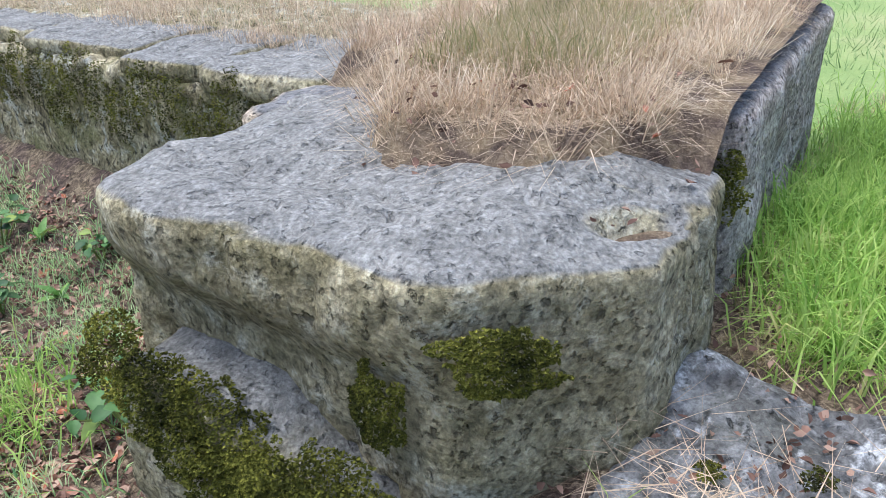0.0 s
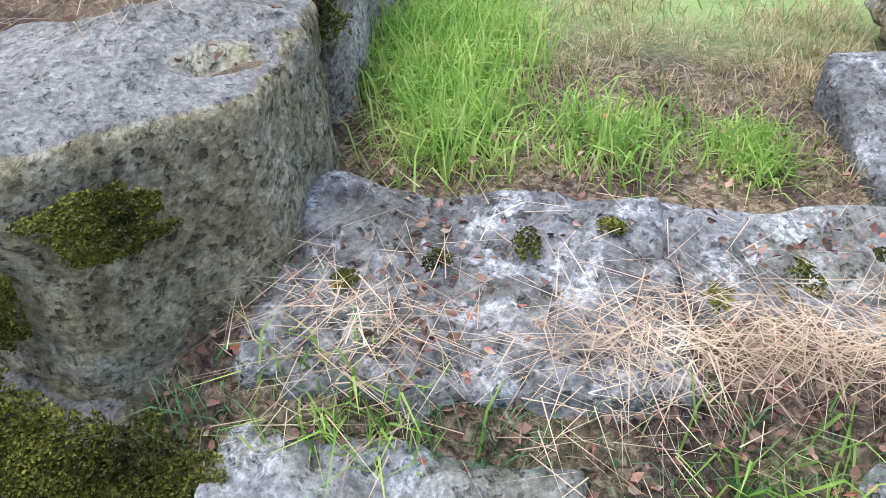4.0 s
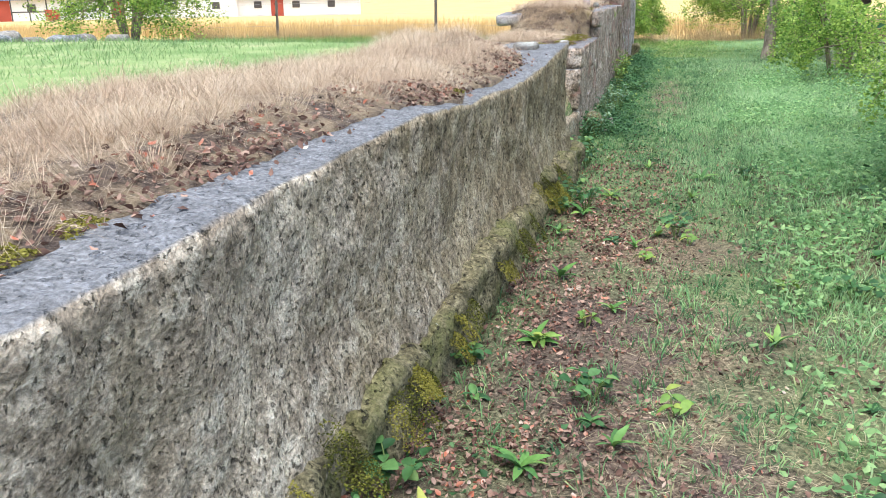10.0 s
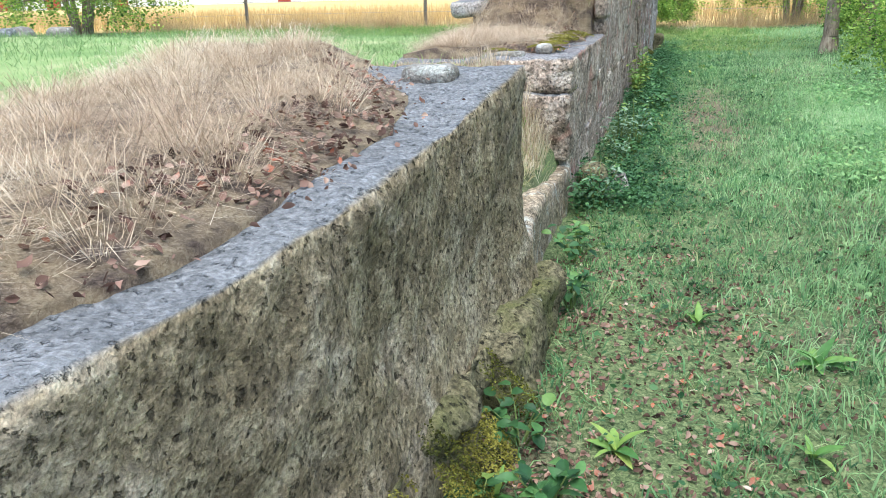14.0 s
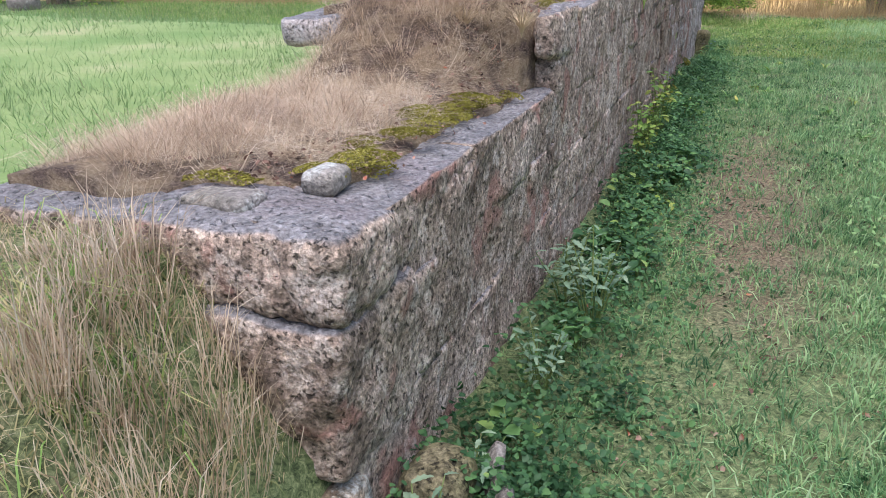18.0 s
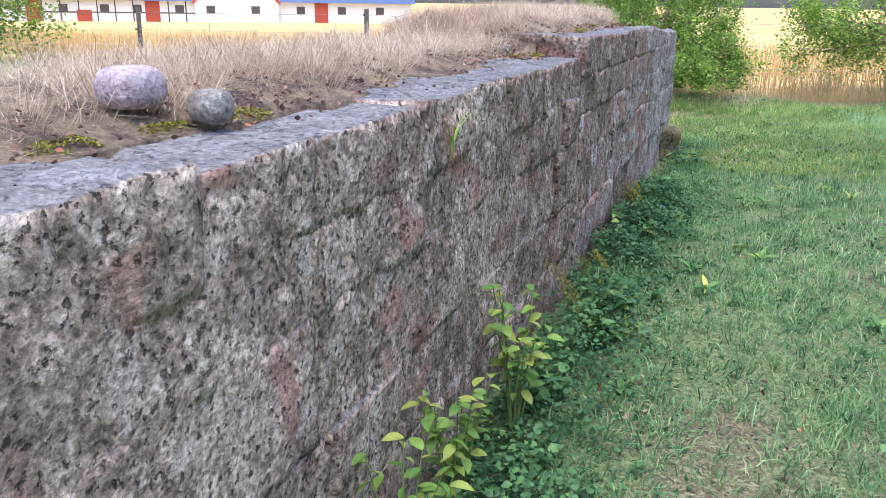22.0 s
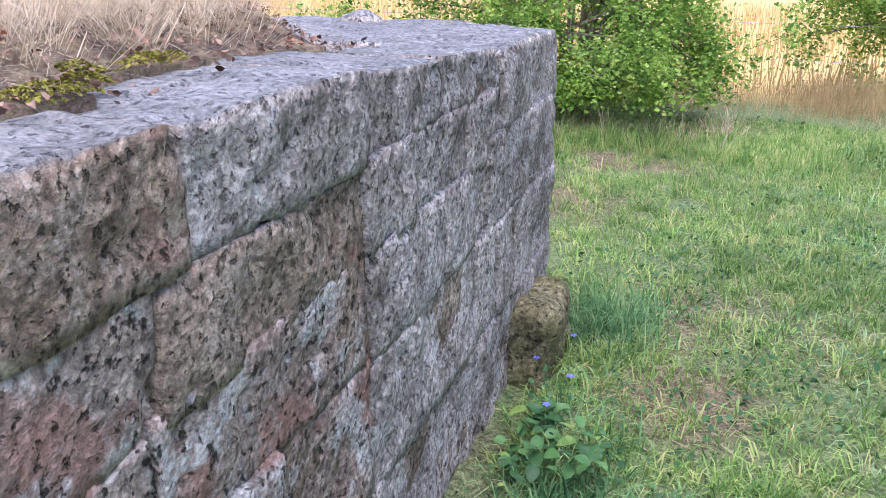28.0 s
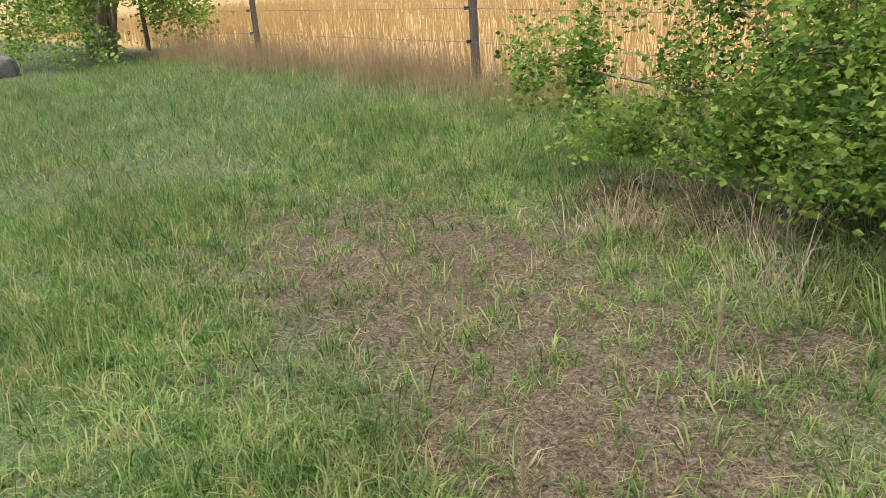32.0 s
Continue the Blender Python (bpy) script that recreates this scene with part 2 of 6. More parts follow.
    if top_grey:
        g = nt.nodes.new("ShaderNodeNewGeometry")
        s = nt.nodes.new("ShaderNodeSeparateXYZ")
        nt.links.new(g.outputs["Normal"], s.inputs[0])
        tn = ramp(nt, grain.outputs[0], [(v, tuple(g0 * c for c in top_tint)) for v, g0 in ((0.34, 0.105), (0.5, 0.175), (0.66, 0.27))])
        tb = ramp(nt, medium.outputs[0], [(0.35, grey(0.36)), (0.65, grey(0.64))])
        tn = mixed(nt, 0.8, tn, tb, "OVERLAY")
        col = mixed(nt, ramp(nt, s.outputs[2], [(0.62, grey(0)), (0.85, grey(top_grey))]), col, tn)
    nt.links.new(col, b.inputs["Base Color"])
    bump(nt, b, [(medium.outputs[0], 0.35, 0.02), (pf, 0.9, -0.022), (pebbles.outputs["Distance"], 0.5, 0.010), (grain.outputs[0], 0.8, 0.006)])
    return m


def plant_material(name, stops, rough=0.6, trans=0.25):
    """Leaf or blade: colour varies from piece to piece, some light passes."""
    m, nt, b = shader(name, rough)
    g = nt.nodes.new("ShaderNodeNewGeometry")
    patch = tex(nt, "Noise", 7.0, g.outputs["Position"], 3)
    wide = tex(nt, "Noise", 1.1, g.outputs["Position"], 3)
    total = nt.nodes.new("ShaderNodeMath")
    total.operation = "MULTIPLY_ADD"
    total.inputs[1].default_value = 0.55
    nt.links.new(g.outputs["Random Per Island"], total.inputs[0])
    shift = nt.nodes.new("ShaderNodeMath")
    shift.operation = "MULTIPLY_ADD"
    shift.inputs[1].default_value, shift.inputs[2].default_value = 1.5, -0.55
    nt.links.new(patch.outputs[0], shift.inputs[0])
    nt.links.new(shift.outputs[0], total.inputs[2])
    col = ramp(nt, total.outputs[0], stops)
    col = mixed(nt, 0.7, col, ramp(nt, wide.outputs[0], [(0.3, grey(0.34)), (0.7, grey(0.66))]), "OVERLAY")
    nt.links.new(col, b.inputs["Base Color"])
    if trans:
        t = nt.nodes.new("ShaderNodeBsdfTranslucent")
        nt.links.new(col, t.inputs[0])
        mix = nt.nodes.new("ShaderNodeMixShader")
        mix.inputs[0].default_value = trans
        nt.links.new(b.outputs[0], mix.inputs[1])
        nt.links.new(t.outputs[0], mix.inputs[2])
        nt.links.new(mix.outputs[0], nt.nodes["Material Output"].inputs[0])
    return m


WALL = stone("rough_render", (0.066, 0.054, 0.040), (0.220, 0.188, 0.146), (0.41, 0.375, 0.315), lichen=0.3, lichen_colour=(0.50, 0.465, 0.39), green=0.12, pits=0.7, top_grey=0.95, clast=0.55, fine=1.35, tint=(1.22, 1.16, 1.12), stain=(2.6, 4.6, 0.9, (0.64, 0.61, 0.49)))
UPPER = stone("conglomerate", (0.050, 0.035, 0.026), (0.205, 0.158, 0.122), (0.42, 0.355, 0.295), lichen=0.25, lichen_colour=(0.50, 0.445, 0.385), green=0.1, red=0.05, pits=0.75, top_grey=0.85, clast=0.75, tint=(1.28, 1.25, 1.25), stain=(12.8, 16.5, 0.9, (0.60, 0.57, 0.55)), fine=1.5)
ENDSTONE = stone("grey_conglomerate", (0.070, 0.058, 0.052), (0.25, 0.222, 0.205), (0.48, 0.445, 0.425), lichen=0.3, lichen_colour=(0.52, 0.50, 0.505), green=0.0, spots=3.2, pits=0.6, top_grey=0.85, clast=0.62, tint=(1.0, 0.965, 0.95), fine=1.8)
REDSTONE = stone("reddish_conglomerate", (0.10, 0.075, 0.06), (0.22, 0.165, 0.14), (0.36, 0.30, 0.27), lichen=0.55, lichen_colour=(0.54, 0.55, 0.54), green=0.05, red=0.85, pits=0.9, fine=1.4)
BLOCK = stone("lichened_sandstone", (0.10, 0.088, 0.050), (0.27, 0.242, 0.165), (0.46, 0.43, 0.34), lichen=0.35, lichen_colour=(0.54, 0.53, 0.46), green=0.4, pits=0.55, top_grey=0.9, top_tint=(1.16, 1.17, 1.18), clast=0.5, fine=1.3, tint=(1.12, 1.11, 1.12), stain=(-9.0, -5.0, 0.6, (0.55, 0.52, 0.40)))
SLAB = stone("pale_slab", (0.05, 0.05, 0.05), (0.14, 0.142, 0.146), (0.30, 0.305, 0.315), lichen=0.35, lichen_colour=(0.50, 0.52, 0.54), green=0.25, pits=0.5, clast=0.25)
COBBLE = stone("fieldstone", (0.10, 0.088, 0.075), (0.19, 0.17, 0.15), (0.32, 0.295, 0.265), lichen=0.1, green=0.15, pits=0.2, clast=0.2)
TAN = stone("tan_rubble", (0.070, 0.053, 0.030), (0.22, 0.178, 0.112), (0.40, 0.345, 0.245), lichen=0.2, green=0.25, pits=0.6, top_grey=0.95, clast=0.45)
PLASTER = stone("tan_mortar_face", (0.11, 0.085, 0.05), (0.235, 0.19, 0.12), (0.38, 0.32, 0.22), lichen=0.05, green=0.4, pits=0.15, clast=0.15, top_grey=0.9)
KERB = stone("earthy_kerb", (0.10, 0.075, 0.05), (0.20, 0.155, 0.11), (0.30, 0.25, 0.19), lichen=0.1, green=0.3, pits=0.4)
PALESTONE = stone("pale_fieldstone", (0.19, 0.175, 0.155), (0.31, 0.29, 0.265), (0.45, 0.43, 0.40), lichen=0.1, green=0.05, pits=0.1, clast=0.3)
SIDE = stone("mossy_side_wall", (0.05, 0.042, 0.022), (0.19, 0.165, 0.10), (0.36, 0.33, 0.25), lichen=0.25, green=0.8, pits=0.8)
FOOTING = stone("mossy_footing", (0.045, 0.038, 0.02), (0.115, 0.10, 0.055), (0.20, 0.17, 0.11), lichen=-1.0, green=0.9, pits=0.8, fine=1.4)

GRASS = plant_material("green_grass", [(0, (0.035, 0.105, 0.045)), (0.4, (0.14, 0.275, 0.115)), (0.7, (0.27, 0.43, 0.18)), (0.88, (0.40, 0.47, 0.22)), (1, (0.55, 0.47, 0.28))], trans=0.4)
MEADOW = plant_material("meadow_grass", [(0, (0.15, 0.25, 0.09)), (0.5, (0.27, 0.39, 0.16)), (0.85, (0.37, 0.46, 0.22)), (1, (0.48, 0.45, 0.27))], trans=0.4)
FRESHGRASS = plant_material("fresh_yellow_green_grass", [(0, (0.14, 0.28, 0.05)), (0.4, (0.32, 0.50, 0.11)), (0.8, (0.50, 0.64, 0.20)), (1, (0.62, 0.60, 0.26))], trans=0.45)
STRAW = plant_material("dry_grass", [(0, (0.26, 0.18, 0.12)), (0.3, (0.50, 0.38, 0.265)), (0.7, (0.68, 0.55, 0.405)), (1, (0.83, 0.73, 0.59))], trans=0.3)
LITTER = plant_material("dead_leaves", [(0, (0.035, 0.020, 0.015)), (0.25, (0.11, 0.06, 0.045)), (0.5, (0.25, 0.145, 0.11)), (0.72, (0.42, 0.29, 0.22)), (0.84, (0.45, 0.13, 0.07)), (0.90, (0.50, 0.36, 0.28)), (1, (0.66, 0.55, 0.45))], rough=0.8, trans=0.1)
HERB = plant_material("herb_leaves", [(0, (0.022, 0.065, 0.026)), (0.5, (0.058, 0.14, 0.052)), (0.88, (0.125, 0.25, 0.085)), (0.96, (0.21, 0.32, 0.09)), (1, (0.34, 0.35, 0.10))], rough=0.5)
MOSS = plant_material("moss", [(0, (0.012, 0.014, 0.003)), (0.4, (0.065, 0.07, 0.010)), (0.75, (0.19, 0.19, 0.03)), (1, (0.38, 0.36, 0.08))], rough=0.9, trans=0.1)
LAWN = plant_material("lawn_grass", [(0, (0.06, 0.14, 0.03)), (0.35, (0.20, 0.34, 0.085)), (0.6, (0.36, 0.48, 0.15)), (0.78, (0.52, 0.50, 0.21)), (1, (0.62, 0.50, 0.28))], trans=0.4)
GAPGRASS = plant_material("mixed_grass", [(0, (0.13, 0.17, 0.06)), (0.25, (0.28, 0.28, 0.12)), (0.5, (0.46, 0.38, 0.22)), (1, (0.66, 0.55, 0.37))], trans=0.4)
CORN = plant_material("ripe_corn", [(0, (0.56, 0.385, 0.165)), (0.5, (0.63, 0.45, 0.20)), (1, (0.69, 0.515, 0.26))])
EDGE = plant_material("golden_dry_grass", [(0, (0.30, 0.19, 0.09)), (0.4, (0.50, 0.35, 0.18)), (1, (0.70, 0.53, 0.31))])
YMOSS = plant_material("yellow_moss", [(0, (0.09, 0.08, 0.012)), (0.5, (0.22, 0.20, 0.035)), (1, (0.38, 0.34, 0.08))], rough=0.9, trans=0.1)
LEAFAGE = plant_material("shrub_leaves", [(0, (0.05, 0.12, 0.03)), (0.3, (0.19, 0.33, 0.065)), (0.65, (0.42, 0.57, 0.12)), (0.92, (0.60, 0.68, 0.18)), (1, (0.70, 0.60, 0.2))], rough=0.5, trans=0.5)

IVY = plant_material("ivy_leaves", [(0, (0.05, 0.13, 0.055)), (0.5, (0.14, 0.28, 0.115)), (0.9, (0.28, 0.44, 0.19)), (1, (0.42, 0.50, 0.18))], rough=0.4, trans=0.35)
SOFTHERB = plant_material("soft_herb_leaves", [(0, (0.12, 0.26, 0.10)), (0.5, (0.28, 0.46, 0.19)), (0.9, (0.44, 0.60, 0.26)), (1, (0.56, 0.60, 0.22))], rough=0.5, trans=0.45)
VERGE = plant_material("soft_verge_grass", [(0, (0.18, 0.34, 0.14)), (0.4, (0.38, 0.57, 0.27)), (0.8, (0.54, 0.69, 0.38)), (1, (0.62, 0.62, 0.38))], trans=0.5)
HAY = plant_material("flattened_hay", [(0, (0.10, 0.075, 0.04)), (0.35, (0.30, 0.24, 0.14)), (0.7, (0.50, 0.41, 0.27)), (1, (0.66, 0.57, 0.41))], trans=0.2)
MAT = plant_material("trampled_grass", [(0, (0.045, 0.03, 0.017)), (0.35, (0.165, 0.115, 0.06)), (0.7, (0.33, 0.25, 0.14)), (0.9, (0.50, 0.40, 0.25)), (1, (0.18, 0.22, 0.06))], trans=0.15)


# worn patches of the turf: middle and half-widths
BARE = ((-2.5, 24.0, 1.5, 0.85), (-0.75, 23.4, 0.9, 0.55), (0.0, 24.5, 0.55, 0.3), (0.55, 21.75, 0.32, 0.35), (0.7, 21.0, 0.25, 0.3), (0.95, 13.4, 0.36, 1.8), (0.95, 5.9, 0.4, 0.5))


def bare_ground(x, y):
    d = 0
    for cx, cy, rx, ry in BARE:
        d = np.maximum(d, np.exp(-(((x - cx) / rx) ** 2 + ((y - cy) / ry) ** 2) ** 1.5 * 0.7))
    return d


def ground_material():
    m, nt, b = shader("ground_soil", 0.95)
    p = position(nt)
    s = nt.nodes.new("ShaderNodeSeparateXYZ")
    nt.links.new(p, s.inputs[0])
    fine = tex(nt, "Noise", 48, p, 8, rough=0.82, distort=0.8)
    mid = tex(nt, "Noise", 6, p, 5)
    large = tex(nt, "Noise", 0.8, p, 5)
    soil = ramp(nt, fine.outputs[0], [(0.38, (0.016, 0.010, 0.008)), (0.5, (0.075, 0.052, 0.042)), (0.64, (0.25, 0.185, 0.15))])
    dry = ramp(nt, fine.outputs[0], [(0.38, (0.022, 0.015, 0.010)), (0.5, (0.13, 0.098, 0.062)), (0.64, (0.40, 0.325, 0.225))])
    # turf: its dark stop paints in the shade on soil between blades
    turf = ramp(nt, fine.outputs[0], [(0.38, (0.02, 0.035, 0.012)), (0.5, (0.11, 0.15, 0.06)), (0.64, (0.29, 0.33, 0.15))])
    col = mixed(nt, ramp(nt, mid.outputs[0], [(0.40, grey(0)), (0.6, grey(1))]), soil, dry)
    strip = ramp(nt, s.outputs[0], [(0.0, grey(0)), (0.25, grey(0.9)), (0.7, grey(0.9)), (1.0, grey(0))])
    col = mixed(nt, strip, col, soil)
    green_zone = nt.nodes.new("ShaderNodeMapRange")
    green_zone.inputs[1].default_value, green_zone.inputs[2].default_value, green_zone.inputs[3].default_value, green_zone.inputs[4].default_value = 2.5, 8.0, -0.12, 0.16
    nt.links.new(s.outputs[1], green_zone.inputs[0])
    lush = nt.nodes.new("ShaderNodeMath")
    nt.links.new(large.outputs[0], lush.inputs[0])
    nt.links.new(green_zone.outputs[0], lush.inputs[1])
    col = mixed(nt, ramp(nt, lush.outputs[0], [(0.42, grey(0)), (0.60, grey(0.9))]), col, turf)
    # trampled patch on the lawn
    def patch(cx, cy, rx, ry):
        sub = nt.nodes.new("ShaderNodeVectorMath")
        sub.operation = "SUBTRACT"
        sub.inputs[1].default_value = (cx, cy, 0)
        nt.links.new(p, sub.inputs[0])
        mul = nt.nodes.new("ShaderNodeVectorMath")
        mul.operation = "MULTIPLY"
        mul.inputs[1].default_value = (1 / rx, 1 / ry, 0)
        nt.links.new(sub.outputs[0], mul.inputs[0])
        far = nt.nodes.new("ShaderNodeVectorMath")
        far.operation = "LENGTH"
        nt.links.new(mul.outputs[0], far.inputs[0])
        edge = nt.nodes.new("ShaderNodeMath")
        edge.operation = "MULTIPLY_ADD"
        edge.inputs[1].default_value = 0.9
        nt.links.new(mid.outputs[0], edge.inputs[0])
        nt.links.new(far.outputs["Value"], edge.inputs[2])
        return scaled(edge.outputs[0])

    def scaled(v):
        r = nt.nodes.new("ShaderNodeMapRange")
        r.inputs[1].default_value, r.inputs[2].default_value, r.inputs[3].default_value, r.inputs[4].default_value = 1.1, 1.75, 0.92, 0.0
        nt.links.new(v, r.inputs[0])
        return r.outputs[0]

    for spot in BARE:
        col = mixed(nt, patch(*spot), col, dry)
    # meadow inside the wall
    inner = nt.nodes.new("ShaderNodeMapRange")
    inner.inputs[1].default_value, inner.inputs[2].default_value, inner.inputs[3].default_value, inner.inputs[4].default_value = -2.2, -1.4, 1, 0
    nt.links.new(s.outputs[0], inner.inputs[0])
    meadow = ramp(nt, large.outputs[0], [(0.3, (0.155, 0.245, 0.075)), (0.55, (0.245, 0.315, 0.12)), (0.75, (0.38, 0.37, 0.20))])
    meadow = mixed(nt, 0.6, meadow, ramp(nt, fine.outputs[0], [(0.3, grey(0.3)), (0.7, grey(0.7))]), "OVERLAY")
    ends = nt.nodes.new("ShaderNodeMapRange")
    ends.inputs[1].default_value, ends.inputs[2].default_value, ends.inputs[3].default_value, ends.inputs[4].default_value = 20.5, 22.5, 1, 0.0
    nt.links.new(s.outputs[1], ends.inputs[0])
    both = nt.nodes.new("ShaderNodeMath")
    both.operation = "MULTIPLY"
    nt.links.new(inner.outputs[0], both.inputs[0])
    nt.links.new(ends.outputs[0], both.inputs[1])
    col = mixed(nt, both.outputs[0], col, meadow)
    # ripe corn beyond the fence
    wheat = ramp(nt, tex(nt, "Noise", 0.25, p, 8, rough=0.75).outputs[0], [(0.3, (0.52, 0.345, 0.135)), (0.55, (0.64, 0.445, 0.18)), (0.8, (0.72, 0.54, 0.26))])
    beyond = nt.nodes.new("ShaderNodeMapRange")
    beyond.inputs[1].default_value, beyond.inputs[2].default_value = 27.6, 28.6
    nt.links.new(s.outputs[1], beyond.inputs[0])
    col = mixed(nt, beyond.outputs[0], col, wheat)
    nt.links.new(col, b.inputs["Base Color"])
    bump(nt, b, [(mid.outputs[0], 0.4, 0.03), (fine.outputs[0], 0.5, 0.006)])
    return m


def earth_material():
    m, nt, b = shader("thatch_earth", 0.95)
    p = position(nt)
    fine = tex(nt, "Noise", 90, p, 6, rough=0.75, distort=1.0)
    mid = tex(nt, "Noise", 9, p, 5)
    soil = ramp(nt, fine.outputs[0], [(0.3, (0.04, 0.027, 0.022)), (0.5, (0.13, 0.095, 0.075)), (0.7, (0.28, 0.21, 0.165))])
    thatch = ramp(nt, fine.outputs[0], [(0.3, (0.16, 0.11, 0.07)), (0.5, (0.33, 0.25, 0.16)), (0.7, (0.5, 0.41, 0.29))])
    nt.links.new(mixed(nt, ramp(nt, mid.outputs[0], [(0.4, grey(0)), (0.6, grey(1))]), soil, thatch), b.inputs["Base Color"])
    bump(nt, b, [(mid.outputs[0], 0.5, 0.03), (fine.outputs[0], 0.9, 0.015)])
    return m


GROUND = ground_material()
EARTH = earth_material()


# ---- ground ----
def spread(lo, hi, step, reach, growth):
    mid = list(np.arange(lo, hi, step))
    up, d, v = [], step, hi
    while v < reach:
        up.append(v)
        d *= growth
        v += d
    down, d, v = [], step, lo
    while v > -reach:
        d *= growth
        v -= d
        down.append(v)
    return np.array(down[::-1] + mid + up)


gx, gy = spread(-1.6, 3.0, 0.08, 2500, 1.22), spread(-4.5, 25.0, 0.09, 2500, 1.22)
GX, GY = np.meshgrid(gx, gy)
gverts = np.stack([GX.ravel(), GY.ravel(), height(GX, GY).ravel()], 1)
nx = len(gx)
gi = (np.arange(len(gy) - 1)[:, None] * nx + np.arange(nx - 1)[None, :]).ravel()
ground = mesh_object("ground", gverts, np.stack([gi, gi + 1, gi + 1 + nx, gi + nx], 1), GROUND)
tagged(ground, "earth path with leaf litter and turf beside a ripe field", "ground", kind="structure")


# ---- masonry ----
def rough_box(lo, hi, step, rough, seed, round_by=0.03, pits=0.0, top=None, face=None, fine=0.7, wave=1.2):
    """A box of stone as one closed mesh: rounded edges, rough displaced faces. top, face: functions that shift z by (x, y) and x by (y, z)."""
    lo, hi = np.array(lo, float), np.array(hi, float)
    n = np.maximum(2, np.ceil((hi - lo) / step).astype(int))
    index, verts, faces = {}, [], []
    grid = [np.linspace(0, 1, k + 1) for k in n]

    def vid(i, j, k):
        key = (i, j, k)
        if key not in index:
            index[key] = len(verts)
            verts.append((grid[0][i], grid[1][j], grid[2][k]))
        return index[key]

    for a, (u, v) in enumerate(((1, 2), (2, 0), (0, 1))):
        for side in (0, n[a]):
            for i in range(n[u]):
                for j in range(n[v]):
                    quad = []
                    for di, dj in ((0, 0), (1, 0), (1, 1), (0, 1)):
                        c = [0, 0, 0]
                        c[a], c[u], c[v] = side, i + di, j + dj
                        quad.append(vid(*c))
                    faces.append(quad if side else quad[::-1])
    p = lo + np.array(verts) * (hi - lo)
    core = np.clip(p, lo + round_by, hi - round_by)
    d = p - core
    ln = np.linalg.norm(d, axis=1, keepdims=True)
    out = d / np.maximum(ln, 1e-9)
    p = core + out * np.minimum(ln, round_by) if round_by else p
    nrm = np.where(ln > 1e-6, out, 0)
    shift = rough * (fbm(p * 3.1, 3, seed) * wave + fbm(p * 11, 3, seed + 9) * fine)
    if pits:
        hole = fbm(p * 24, 2, seed + 21)
        shift = shift - pits * smooth(0.18, 0.40, hole)
    p = p + nrm * shift[:, None]
    if top:
        w = smooth(lo[2], hi[2], p[:, 2])
        p[:, 2] += w * top(p[:, 0], p[:, 1])
    if face:
        w = smooth(lo[0], hi[0], p[:, 0])
        p[:, 0] += w * face(p[:, 1], p[:, 2])
    return p, faces


def stone_part(name, lo, hi, material, parent, step=0.04, rough=0.02, seed=0, label="", **more):
    p, f = rough_box(lo, hi, step, rough, seed, **more)
    return mesh_object(name, p, f, material, parent, label)


def wall(name, label):
    return tagged(empty(name), label, "wall", kind="structure")



CREST_Y = (0.0, 0.6, 1.6, 2.1, 2.6, 3.2, 4.2, 4.7, 5.1, 5.7, 6.5, 7.1, 7.7, 7.9)
CREST_Z = (0.965, 0.985, 1.015, 0.985, 1.0, 1.015, 1.025, 1.0, 0.96, 0.945, 0.94, 0.96, 1.01, 1.045)


def top_a(x, y):
    """Rise of the first stretch's uneven top over 0.94 m."""
    return np.interp(y, CREST_Y, CREST_Z) - 0.94 + 0.012 * flat_noise(np.asarray(x, float), y, 2.2, 3, 23)


def batter(y, z):
    return 0.07 * (1 - smooth(0.05, 0.55, z)) + 0.012 * np.sin(y * 3.3)


# wall beside the path, first stretch
wall_1 = wall("wall_1", "long low ruined wall of rough grey-brown rubble concrete")
stone_part("wall_core", (-1.6, 0.24, -0.2), (0.0, 7.94, 0.94), WALL, wall_1, 0.036, 0.024, 11, round_by=0.02, pits=0.012, top=top_a, face=batter)
rng = np.random.default_rng(5)
yy = 0.75
while yy < 7.5:
    w = rng.uniform(0.55, 1.15)
    stone_part("footing_stone", (-0.2, yy - 0.06, -0.25), (rng.uniform(0.08, 0.15), yy + w + 0.06, rng.uniform(0.15, 0.23) + 0.04 * float(smooth(5.0, 6.5, yy))), FOOTING, wall_1, 0.036, 0.10, int(yy * 100), round_by=0.035, pits=0.02, wave=1.0)
    yy += w
# broken end of the first stretch
stone_part("end_block", (-0.60, -0.085, 0.73), (0.014, 0.75, 0.94), TAN, wall_1, 0.024, 0.022, 12, round_by=0.022, pits=0.012, top=lambda x, y: top_a(x, y) + 0.006 - 0.045 * smooth(0.35, 0.75, y), face=lambda y, z: -0.05 * smooth(0.0, 0.6, y))
stone_part("end_block", (-0.56, -0.02, -0.1), (0.035, 0.42, 0.76), PLASTER, wall_1, 0.03, 0.05, 15, round_by=0.05, pits=0.008, wave=1.3, label="smooth tan mortar face under the broken top course")
stone_part("end_block", (-1.66, -0.10, 0.48), (-0.93, 0.62, 0.93), TAN, wall_1, 0.028, 0.05, 13, round_by=0.05, pits=0.014, top=lambda x, y: -0.03 * smooth(0.35, 0.62, y))
stone_part("end_block", (-1.68, 0.0, 0.1), (-1.0, 0.5, 0.52), TAN, wall_1, 0.04, 0.05, 14, round_by=0.06)
